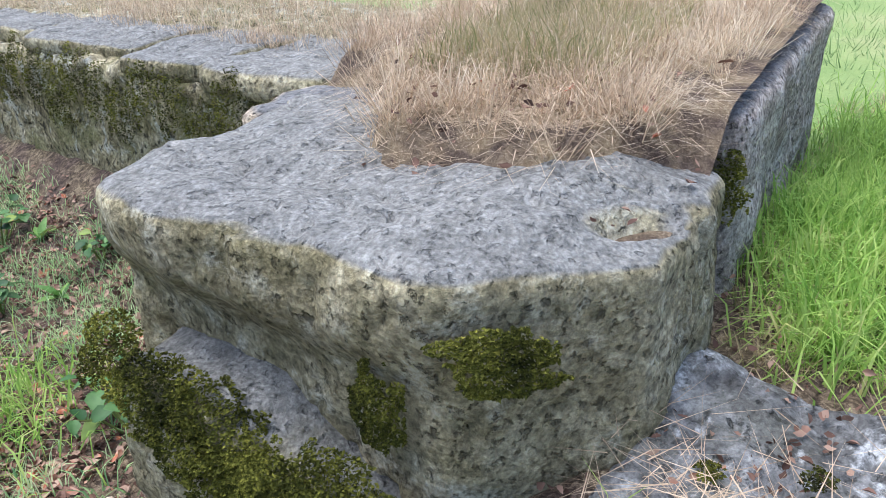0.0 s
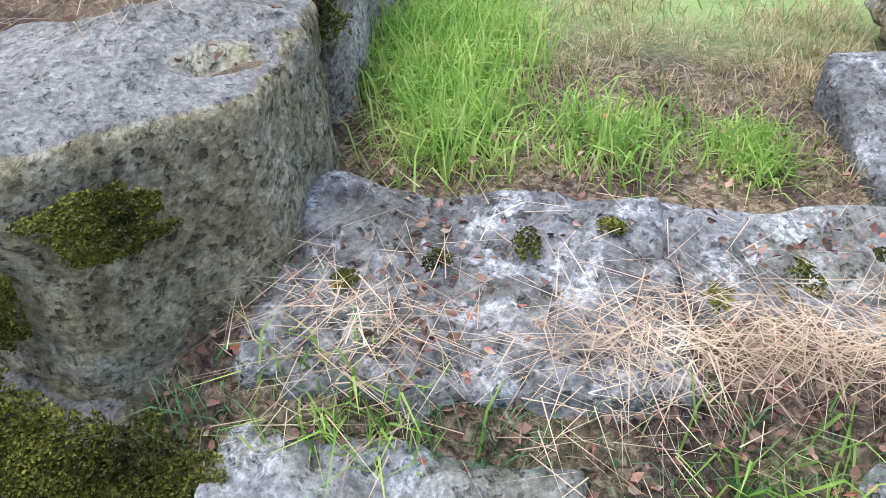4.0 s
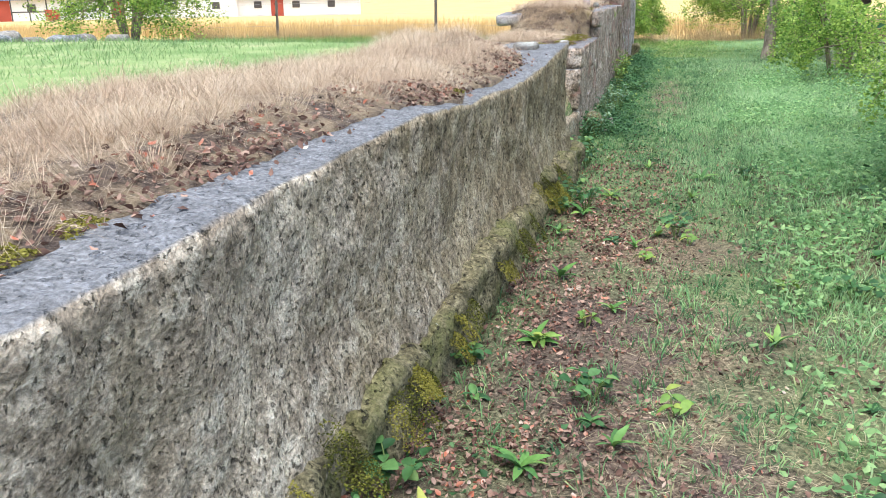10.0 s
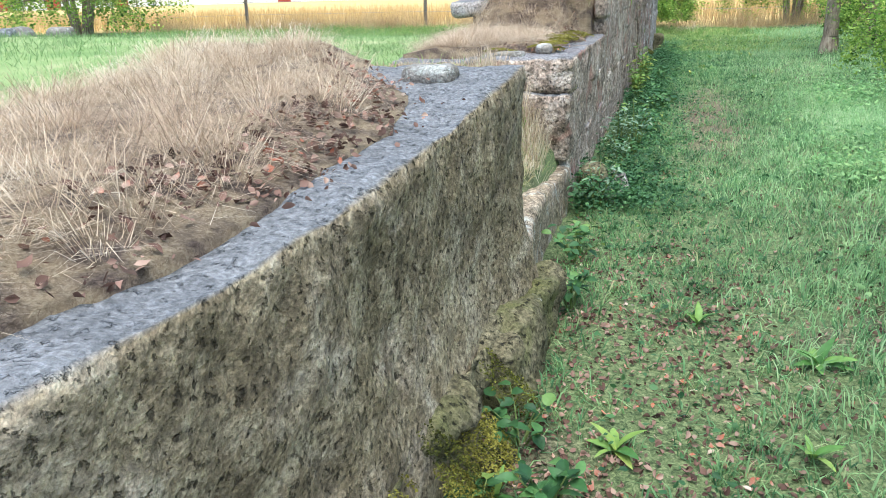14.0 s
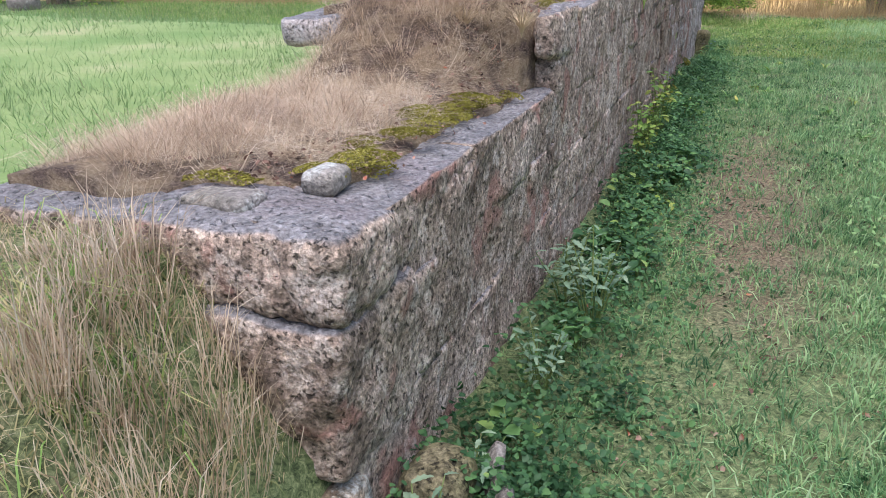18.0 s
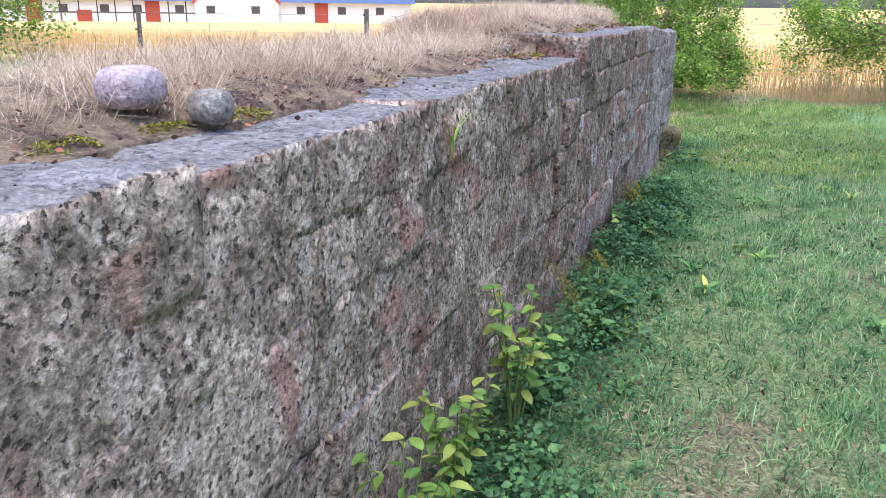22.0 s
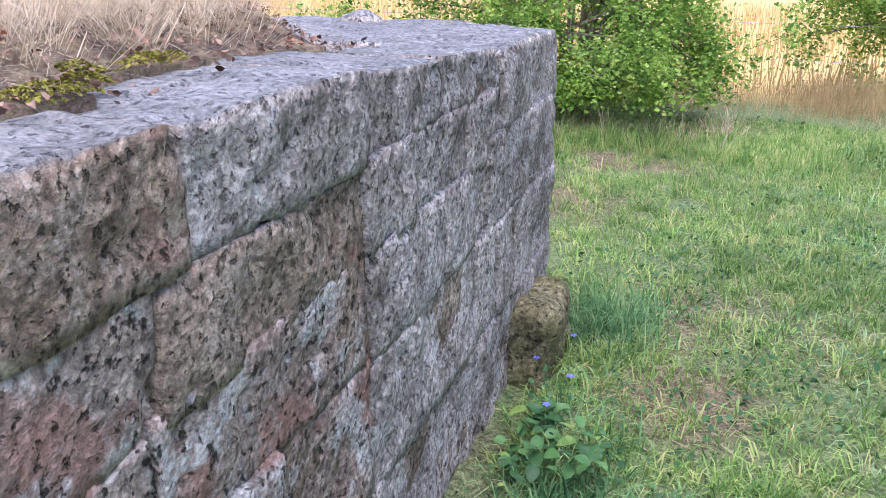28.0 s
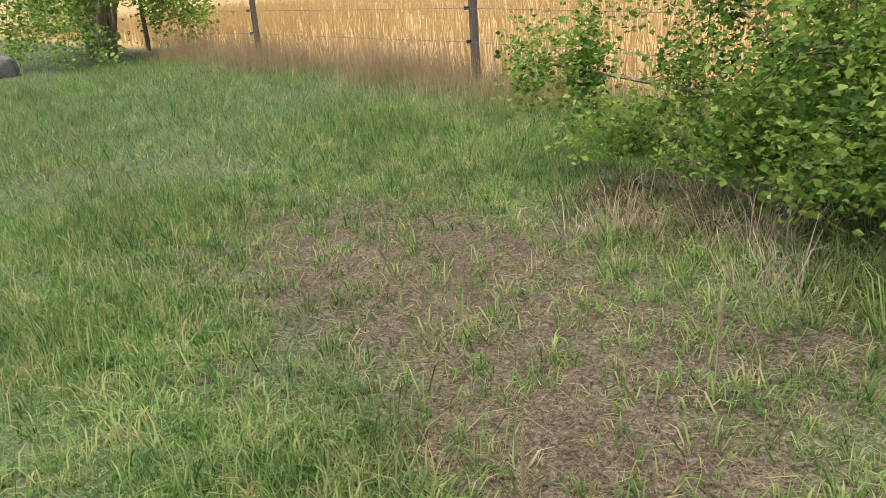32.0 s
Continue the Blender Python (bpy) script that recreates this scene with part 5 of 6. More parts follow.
CUSHIONS = [((0.19, -1.80, 0.815), (0.12, 0.06, 0.025), 5500, (1, 0.45, 0.3)), ((0.20, -2.03, 0.66), (0.06, 0.10, 0.035), 3500, (1, 0, 0.1)), ((-0.73, -1.66, 0.80), (0.10, 0.09, 0.03), 2500, (0.5, 1, 0.3))]
CUSHIONS += [((-0.05 - 0.07 * (i % 4), -1.5 + 0.17 * i, 0.535), (0.035 + 0.012 * (i % 3), 0.03, 0.012), 420, (0, 0, 1)) for i in range(7)]
CUSHIONS += [((0.27 + 0.03 * (i % 2), -2.68 + 0.15 * i, 0.60 - 0.035 * i), (0.12, 0.10, 0.04), 4200, (1, 0, 0.6 - 0.05 * i)) for i in range(7)]
CUSHIONS += [((0.31, -2.35 + 0.17 * i, 0.42 - 0.03 * i), (0.12, 0.09, 0.04), 3600, (1, 0, 0.3)) for i in range(4)]
CUSHIONS += [((0.30, -2.42, 0.52), (0.16, 0.12, 0.04), 6000, (1, 0, 0.5)), ((0.31, -2.2, 0.46), (0.16, 0.12, 0.04), 6000, (1, 0, 0.4)), ((0.31, -2.0, 0.40), (0.15, 0.12, 0.04), 5000, (1, 0, 0.4))]
for k, (at, size, count, nrm) in enumerate(CUSHIONS):
    moss_cushion(at, size, count, 300 + k, "thick dark green moss cushion on the stone block", nrm)
rng = np.random.default_rng(9)
for k in range(46):
    y = [rng.uniform(0.85, 2.6), rng.uniform(10.1, 11.8), rng.uniform(12.0, 14.2), rng.uniform(16.0, 16.8), rng.uniform(17.5, 19.6), rng.uniform(5.2, 5.8)][(0, 0, 1, 1, 1, 2, 2, 3, 4, 4, 5, 0)[k % 12]]
    e = float(bank_edge(y))
    moss_cushion((-e - rng.uniform(-0.03, 0.10), y, float(crest(y)) + 0.012), (rng.uniform(0.03, 0.07), rng.uniform(0.05, 0.14), 0.03), 700, 320 + k, "yellow-green moss along the earth edge of the wall top", material=YMOSS)
for k in range(12):
    y = 10.15 + 0.11 * k
    moss_cushion((-float(bank_edge(y)) - rng.uniform(0.0, 0.16), y, 0.925 + 0.015 * (k % 3)), (rng.uniform(0.07, 0.13), rng.uniform(0.07, 0.13), 0.03), 1800, 420 + k, "yellow-green moss on the low wall top", material=YMOSS)
for k in range(40):
    y = rng.uniform(0.9, 8.0) if k < 32 else rng.uniform(15.2, 19.0)
    moss_cushion((0.155, y, float(height(0.15, y)) + rng.uniform(0.10, 0.24)), (rng.uniform(0.06, 0.12), rng.uniform(0.08, 0.2), 0.025), 1300, 370 + k, "green moss on the wall footing", (0.8, 0, 0.7), YMOSS if k % 2 else MOSS)
for k in range(18):
    y = -3.05 - 0.17 * k
    moss_cushion((-0.84 - 0.3 * float(smooth(-3.4, -6.5, y)), y, 0.66 + 0.06 * (k % 3)), (0.11, 0.13, 0.03), 1500, 400 + k, "brown-green moss on the side wall face", (1, 0, 0.2))


# ---- shrubs and trees ----
def limb(bm, a, b, ra, rb, sides=7):
    a, b = Vector(a), Vector(b)
    q = (b - a).to_track_quat("Z", "Y")
    rings = []
    for p, r in ((a, ra), (b, rb)):
        rings.append([bm.verts.new(p + q @ Vector((r * math.cos(2 * math.pi * k / sides), r * math.sin(2 * math.pi * k / sides), 0))) for k in range(sides)])
    for k in range(sides):
        bm.faces.new((rings[0][k], rings[0][(k + 1) % sides], rings[1][(k + 1) % sides], rings[1][k]))
    bm.faces.new(rings[1])


def bark_material():
    m, nt, b = shader("bark", 0.95)
    p = position(nt)
    w = nt.nodes.new("ShaderNodeMapping")
    w.inputs["Scale"].default_value = (22, 22, 4)
    nt.links.new(p, w.inputs[0])
    n = tex(nt, "Noise", 1.0, w.outputs[0], 6, rough=0.7)
    n2 = tex(nt, "Noise", 7, p, 4)
    col = ramp(nt, n.outputs[0], [(0.3, (0.08, 0.058, 0.042)), (0.5, (0.30, 0.23, 0.17)), (0.7, (0.52, 0.43, 0.33))])
    col = mixed(nt, ramp(nt, n2.outputs[0], [(0.5, grey(0)), (0.65, grey(0.6))]), col, (0.15, 0.17, 0.09))
    nt.links.new(col, b.inputs["Base Color"])
    bump(nt, b, [(n.outputs[0], 0.8, 0.03)])
    return m


BARK = bark_material()


def shrub(name, at, spread_xyz, leaves, size, label, stems=7, seed=1, trunk=0.04, low=0.0, category="shrub", gaps=0.5, reach=0.075, arms=(), leafage=None):
    """Stems that fork, and a crown of many small leaves in clumps round the branch ends."""
    rng = np.random.default_rng(seed)
    gz = float(height(at[0], at[1]))
    root = empty(name, bent((at[0], at[1], gz)))
    ends = []
    sx, sy, sz = spread_xyz
    for k in range(stems):
        bm = bmesh.new()
        a = 2 * math.pi * k / stems + rng.uniform(-0.4, 0.4)
        b0 = Vector((math.cos(a) * trunk * 2.5, math.sin(a) * trunk * 2.5, -0.08))
        r = rng.uniform(0.25, 0.6)
        b1 = Vector((math.cos(a) * sx * r * 0.5, math.sin(a) * sy * r * 0.5, sz * rng.uniform(0.3, 0.5)))
        limb(bm, b0, b1, trunk * rng.uniform(0.8, 1.2), trunk * 0.6)
        for j in range(5):
            c = a + rng.uniform(-1.3, 1.3)
            q = rng.uniform(0.35, 1.0)
            b2 = Vector((math.cos(c) * sx * q, math.sin(c) * sy * q, max(low + 0.05, sz * rng.uniform(0.25, 1.0) * math.sqrt(max(0.05, 1.15 - q * q)))))
            limb(bm, b1, b1.lerp(b2, 0.55) + Vector((0, 0, 0.05)), trunk * 0.45, trunk * 0.25, 5)
            limb(bm, b1.lerp(b2, 0.55) + Vector((0, 0, 0.05)), b2, trunk * 0.25, trunk * 0.08, 4)
            ends.append(b2)
            for _ in range(3):
                o = Vector(rng.normal(0, 0.25, 3).tolist())
                b3 = b2 + Vector((o.x * sx * 0.6, o.y * sy * 0.6, o.z * sz * 0.4))
                limb(bm, b2, b3, trunk * 0.12, trunk * 0.05, 3)
                ends.append(b3)
        part("stem", bm, BARK, root)
    for tip in arms:
        bm = bmesh.new()
        a, b2 = Vector((0, 0, tip[2] * 0.5)), Vector(tip)
        limb(bm, a, a.lerp(b2, 0.6), trunk * 0.5, trunk * 0.3, 6)
        limb(bm, a.lerp(b2, 0.6), b2, trunk * 0.3, trunk * 0.1, 5)
        for k in range(18):
            t = rng.uniform(0.25, 1.0)
            o = a.lerp(b2, t)
            q = o + Vector((rng.normal(0, 0.10), rng.normal(0, 0.10), rng.uniform(-0.12, 0.14)))
            limb(bm, o, q, trunk * 0.1, trunk * 0.04, 3)
            ends.append(q)
        part("branch", bm, BARK, root)
    e = np.array([tuple(v) for v in ends])
    pick = rng.integers(0, len(e), leaves)
    pos = e[pick] + rng.normal(0, 1, (leaves, 3)) * np.array([sx, sy, sz]) * reach
    pos = pos[pos[:, 2] > low]
    hole = fbm(pos * 2.6 / max(0.4, sx / 1.6), 2, seed)
    pos = pos[hole > -0.35 * gaps]
    me = leaf_sheet("crown", pos, 1.0, rng.uniform(0.5, 1.4, len(pos)) * size, leafage or LEAFAGE, "", "", seed, rng.uniform(0.4, 0.95, (len(pos), 1)), 0.35)
    crown = new("crown", me)
    crown.parent = root
    return tagged(root, label, category)


shrub("hawthorn_bush", (-0.75, 26.2), (1.5, 1.2, 2.6), 76000, 0.042, "green hawthorn bush over dry grass at the field edge", 14, 5, 0.045, gaps=0.95, low=0.26, reach=0.055, arms=((-2.55, -0.7, 0.78), (-1.9, -0.75, 0.42), (-1.2, -0.9, 0.35), (0.9, -0.9, 0.55), (0.3, -1.1, 0.4)))
shrub("hedge_bush", (3.2, 28.3), (1.7, 1.4, 2.4), 40000, 0.05, "dense green hedge bush at the field edge", 8, 6, 0.05)
shrub("hedge_bush", (-18.0, 26.8), (3.2, 2.0, 4.2), 26000, 0.09, "dark green bush by the fence", 8, 7, 0.08)
shrub("hedge_bush", (3.75, 20.2), (1.0, 1.4, 1.8), 17000, 0.05, "green hedge bush beside the path", 7, 8, 0.04)
shrub("hedge_bush", (3.6, 15.6), (1.0, 1.6, 1.8), 17000, 0.05, "green hedge bush beside the path", 7, 9, 0.04)
shrub("hedge_bush", (3.8, 9.8), (0.9, 1.2, 2.0), 12000, 0.05, "green hedge bush beside the path", 7, 10, 0.04)


shrub("hedge_bush", (3.45, 7.5), (0.95, 0.9, 1.7), 8000, 0.05, "ivy and hedge leaves round the tree trunks", 6, 12, 0.03, low=0.95, leafage=IVY)
shrub("hedge_bush", (3.1, 6.3), (0.7, 1.1, 0.75), 9000, 0.05, "dark bramble and ivy under the hedge tree", 8, 13, 0.012, leafage=IVY)


def tree(name, at, r, h, label, seed, stems=1, leaves=9000):
    rng = np.random.default_rng(seed)
    gz = float(height(*at))
    root = empty(name, bent((at[0], at[1], gz)))
    ends = []
    for s in range(stems):
        bm = bmesh.new()
        a = 2 * math.pi * s / stems
        p = Vector((math.cos(a) * r * 1.1, math.sin(a) * r * 1.1, -0.1)) if stems > 1 else Vector((0, 0, -0.1))
        rad = r
        drift = Vector((math.cos(a) * 0.10, math.sin(a) * 0.10, 0)) if stems > 1 else Vector((0.02, 0.03, 0))
        for k in range(8):
            q = p + Vector((rng.uniform(-0.03, 0.03), rng.uniform(-0.03, 0.03), h / 8)) + drift
            limb(bm, p, q, rad * (1.25 if k == 0 else 1), rad * 0.9, 10)
            p, rad = q, rad * 0.9
        part("trunk", bm, BARK, root)
        ends.append(p)
    pts = []
    bm = bmesh.new()
    for e in ends:
        for k in range(7):
            a = rng.uniform(0, 6.28)
            o = e + Vector((math.cos(a) * rng.uniform(0.4, 1.4), math.sin(a) * rng.uniform(0.4, 1.4), rng.uniform(-0.5, 1.0)))
            limb(bm, e - Vector((0, 0, rng.uniform(0.1, h * 0.4))), o, r * 0.3, r * 0.08, 5)
            pts.append(tuple(o))
    part("limbs", bm, BARK, root)
    e = np.array(pts)
    pos = e[rng.integers(0, len(e), leaves)] + rng.normal(0, 1, (leaves, 3)) * np.array([0.35, 0.35, 0.25])
    crown = new("crown", leaf_sheet("crown", pos, 0.8, rng.uniform(0.04, 0.08, len(pos)), LEAFAGE, "", "", seed, 0.75))
    crown.parent = root
    return tagged(root, label, "tree")


tree("hedge_tree", (2.95, 7.4), 0.12, 2.4, "multi-stemmed hedge tree with rough bark and ivy", 21, 5, 3500)
tree("hedge_tree", (2.95, 19.9), 0.14, 3.0, "hedge tree with rough grey-brown bark", 22, 1, 4000)


# ---- fence and barn ----
def wood_material(name, a, b2):
    m, nt, b = shader(name, 0.9)
    p = position(nt)
    w = nt.nodes.new("ShaderNodeMapping")
    w.inputs["Scale"].default_value = (40, 40, 3)
    nt.links.new(p, w.inputs[0])
    n = tex(nt, "Noise", 1.0, w.outputs[0], 5, rough=0.7)
    nt.links.new(ramp(nt, n.outputs[0], [(0.3, a), (0.7, b2)]), b.inputs["Base Color"])
    bump(nt, b, [(n.outputs[0], 0.5, 0.01)])
    return m


POSTWOOD = wood_material("weathered_wood", (0.10, 0.08, 0.06), (0.26, 0.22, 0.18))


def fence_post(at, h):
    z = float(height(*at))
    root = tagged(empty("fence_post", (at[0], at[1], z)), "weathered round wooden fence post in tall grass", "fence post", group="field fence")
    bm = bmesh.new()
    limb(bm, (0, 0, -0.3), (0.01, 0.02, h), 0.055, 0.05, 10)
    part("post", bm, POSTWOOD, root)
    for k in range(3):
        bm = bmesh.new()
        limb(bm, (0, -0.05, h * (0.35 + 0.28 * k)), (0, -0.10, h * (0.35 + 0.28 * k)), 0.018, 0.022, 6)
        part("insulator", bm, DARK, root, "black plastic wire insulator")


DARK, _, _b = shader("black_plastic", 0.5)
_b.inputs["Base Color"].default_value = (0.02, 0.02, 0.02, 1)
for fx in (-18.6, -12.7, -6.8, -0.9, 5.0, 10.9):
    fence_post((fx, 28.0), 1.35)


def plain(name, colour, rough=0.8, vary=0.15):
    m, nt, b = shader(name, rough)
    p = position(nt)
    n = tex(nt, "Noise", 0.9, p, 6)
    c = mixed(nt, vary * 2, colour, ramp(nt, n.outputs[0], [(0.3, grey(0.35)), (0.7, grey(0.65))]), "OVERLAY")
    nt.links.new(c, b.inputs["Base Color"])
    return m


WHITE, TIMBER, RED, ROOF = plain("limewash", (0.80, 0.79, 0.77)), plain("dark_timber", (0.10, 0.09, 0.09)), plain("red_paint", (0.42, 0.09, 0.06)), plain("slate_blue_roof", (0.10, 0.14, 0.27))


def slab(bm, lo, hi):
    r = bmesh.ops.create_cube(bm, size=1)
    lo, hi = Vector(lo), Vector(hi)
    for v in r["verts"]:
        v.co = Vector([(lo[k] + hi[k]) / 2 + v.co[k] * (hi[k] - lo[k]) for k in range(3)])


def barn():
    """Long white half-timbered barn, 110 m off, with a gabled projection."""
    bx, by, turn = BARN
    root = empty("barn", (bx, by, float(height(bx, by)) - 0.1))
    root.rotation_euler = (0, 0, turn)
    bm = bmesh.new()
    slab(bm, (-30, 0, 0), (24, 9, 2.9))
    part("wall", bm, WHITE, root)
    bm = bmesh.new()
    slab(bm, (-5.2, -0.8, 0), (5.6, 0.1, 2.9))
    v = [bm.verts.new(c) for c in ((-5.2, -0.8, 2.9), (5.6, -0.8, 2.9), (0.2, -0.8, 7.6), (-5.2, 4, 2.9), (5.6, 4, 2.9), (0.2, 4, 7.6))]
    bm.faces.new((v[0], v[1], v[2]))
    bm.faces.new((v[3], v[5], v[4]))
    bm.faces.new((v[0], v[3], v[4], v[1]))
    bm.faces.new((v[0], v[2], v[5], v[3]))
    bm.faces.new((v[1], v[4], v[5], v[2]))
    part("gable", bm, WHITE, root)
    bm = bmesh.new()
    for x0, x1 in ((-30.4, -4.0), (4.4, 24.4)):
        v = [bm.verts.new(c) for c in ((x0, -0.5, 2.75), (x1, -0.5, 2.75), (x1, 4.5, 8.2), (x0, 4.5, 8.2), (x1, 9.5, 2.75), (x0, 9.5, 2.75))]
        bm.faces.new((v[0], v[1], v[2], v[3]))
        bm.faces.new((v[3], v[2], v[4], v[5]))
        bm.faces.new((v[0], v[3], v[5]))
        bm.faces.new((v[1], v[4], v[2]))
    v = [bm.verts.new(c) for c in ((-4.2, 4.5, 8.2), (4.6, 4.5, 8.2), (4.6, 9.5, 2.75), (-4.2, 9.5, 2.75))]
    bm.faces.new(v)
    part("roof", bm, ROOF, root, "blue-grey slate roof")
    for s in (-1, 1):
        bm = bmesh.new()
        v0, v1 = Vector((0.2, -0.95, 7.75)), Vector((0.2 + s * 5.7, -0.95, 2.6))
        limb(bm, v0, v1, 0.16, 0.16, 4)
        part("bargeboard", bm, RED, root, "red painted bargeboard")
    for wx in (-27, -21.5, -16.5, -12.5, -7.2, -3.2, 2.6, 8.6, 14.2, 19.5):
        dy = -0.8 if -5 < wx < 5.6 else 0
        bm = bmesh.new()
        slab(bm, (wx - 0.55, dy - 0.06, 1.25), (wx + 0.55, dy + 0.02, 2.2))
        part("window", bm, TIMBER, root)
    for wx, hh in ((-25.0, 2.7), (-19.0, 1.5), (-10.6, 2.7), (11.4, 2.7)):
        bm = bmesh.new()
        slab(bm, (wx - 0.9, -0.08, 0.0), (wx + 0.9, 0.02, hh))
        part("door", bm, RED, root, "red painted barn door")
    bm = bmesh.new()
    slab(bm, (-0.7, -0.88, 4.2), (1.1, -0.78, 5.8))
    part("hatch", bm, RED, root, "red loft hatch")
    for wx in np.arange(-24, -5.2, 2.2):
        bm = bmesh.new()
        slab(bm, (wx - 0.07, -0.05, 0), (wx + 0.07, 0.03, 2.8))
        part("timber_post", bm, TIMBER, root)
    bm = bmesh.new()
    slab(bm, (-24, -0.045, 1.15), (-5.2, 0.03, 1.29))
    part("timber_rail", bm, TIMBER, root)
    tagged(root, "long white half-timbered barn with blue roof and red doors", "barn")


BARN = (-65.0, 106.7, radians(34))
barn()


# ---- single plants ----
def leaf_material(name, stops, rough=0.45):
    m, nt, b = shader(name, rough)
    info = nt.nodes.new("ShaderNodeObjectInfo")
    g = nt.nodes.new("ShaderNodeNewGeometry")
    col = ramp(nt, info.outputs["Random"], stops)
    n = tex(nt, "Noise", 45, g.outputs["Position"], 4)
    col = mixed(nt, 0.5, col, ramp(nt, n.outputs[0], [(0.3, grey(0.35)), (0.7, grey(0.65))]), "OVERLAY")
    nt.links.new(col, b.inputs["Base Color"])
    t = nt.nodes.new("ShaderNodeBsdfTranslucent")
    nt.links.new(col, t.inputs[0])
    mix = nt.nodes.new("ShaderNodeMixShader")
    mix.inputs[0].default_value = 0.2
    nt.links.new(b.outputs[0], mix.inputs[1])
    nt.links.new(t.outputs[0], mix.inputs[2])
    nt.links.new(mix.outputs[0], nt.nodes["Material Output"].inputs[0])
    return m


WEEDLEAF = leaf_material("weed_leaf", [(0, (0.03, 0.08, 0.03)), (0.5, (0.065, 0.155, 0.05)), (0.9, (0.125, 0.25, 0.08)), (1, (0.24, 0.32, 0.07))])
DOCKLEAF = leaf_material("dock_leaf", [(0, (0.07, 0.17, 0.045)), (0.6, (0.14, 0.28, 0.07)), (0.9, (0.26, 0.38, 0.09)), (1, (0.45, 0.42, 0.10))])
GREYLEAF = leaf_material("grey_leaf", [(0, (0.10, 0.17, 0.10)), (0.6, (0.17, 0.26, 0.16)), (1, (0.26, 0.35, 0.22))])
YELLOWLEAF = leaf_material("yellowing_leaf", [(0, (0.10, 0.20, 0.04)), (0.6, (0.20, 0.31, 0.06)), (1, (0.36, 0.37, 0.08))])
STALK, _, _b = shader("stalk", 0.7)
_b.inputs["Base Color"].default_value = (0.17, 0.22, 0.07, 1)
STRAWSTALK, _, _b = shader("straw_stalk", 0.8)
_b.inputs["Base Color"].default_value = (0.55, 0.43, 0.27, 1)
BLUE, _, _b = shader("blue_petal", 0.6)
_b.inputs["Base Color"].default_value = (0.16, 0.17, 0.60, 1)


def leaf_mesh(name, length, width, droop, material, lobes=0, seg=6):
    """One leaf along +x: folded along its rib, tip drooping, edge lobed if asked."""
    verts, faces = [], []
    for i in range(seg + 1):
        t = i / seg
        w = width * math.sin(math.pi * min(1, t * 0.93 + 0.07)) ** 0.8 * 0.5
        if lobes and i % 2 == 0 and 0 < i < seg:
            w *= 1 - 0.12 * lobes
        if i == seg:
            w = 0.0
        z = -droop * length * t * t
        verts += [(t * length, -w, z + w * 0.35), (t * length, 0, z), (t * length, w, z + w * 0.35)]
    for i in range(seg):
        a = i * 3
        faces += [(a, a + 1, a + 4, a + 3), (a + 1, a + 2, a + 5, a + 4)]
    me = bpy.data.meshes.new(name)
    me.from_pydata(verts, [], faces)
    me.polygons.foreach_set("use_smooth", [True] * len(me.polygons))
    me.materials.append(material)
    return me


def put_leaf(me, parent, at, turn, pitch, scale=1.0, roll=0.0):
    ob = new("leaf", me)
    ob.parent = parent
    ob.matrix_basis = Matrix.Translation(at) @ Matrix.Rotation(turn, 4, "Z") @ Matrix.Rotation(-pitch, 4, "Y") @ Matrix.Rotation(roll, 4, "X") @ Matrix.Scale(scale, 4)
    return ob


def rosette(label, me, n, pitch, seed, category="weed"):
    """Leaves from one crown at the ground."""
    rng = random.Random(seed)
    root = empty("weed")
    bm = bmesh.new()
    limb(bm, (0, 0, -0.03), (0, 0, 0.012), 0.008, 0.005, 6)
    part("crown", bm, STALK, root)
    for k in range(n):
        put_leaf(me, root, (0, 0, 0.01), 2.4 * k + rng.uniform(-0.3, 0.3), rng.uniform(*pitch), rng.uniform(0.65, 1.1), rng.uniform(-0.4, 0.4))
    return tagged(root, label, category)


def leafy(label, me, stems, per, tall, spread_by, seed, category="weed", pitch=(-0.3, 0.6)):
    """Several stalks with leaves set round them, larger above."""
    rng = random.Random(seed)
    root = empty("weed")
    for s in range(stems):
        a = 6.28 * s / stems + rng.uniform(-0.4, 0.4)
        h = tall * rng.uniform(0.6, 1.0)
        tip = Vector((math.cos(a) * spread_by * rng.uniform(0.4, 1), math.sin(a) * spread_by * rng.uniform(0.4, 1), h))
        bm = bmesh.new()
        mid = tip * 0.5 + Vector((0, 0, h * 0.12))
        limb(bm, (0, 0, -0.03), mid, 0.004, 0.003, 5)
        limb(bm, mid, tip, 0.003, 0.0015, 5)
        part("stalk", bm, STALK, root)
        for k in range(per):
            t = 0.35 + 0.65 * (k + 1) / per
            p = mid * (t / 0.5) if t < 0.5 else mid.lerp(tip, (t - 0.5) / 0.5)
            put_leaf(me, root, p, a + 2.3 * k + rng.uniform(-0.5, 0.5), rng.uniform(*pitch), rng.uniform(0.6, 1.1), rng.uniform(-0.5, 0.5))
    return tagged(root, label, category)


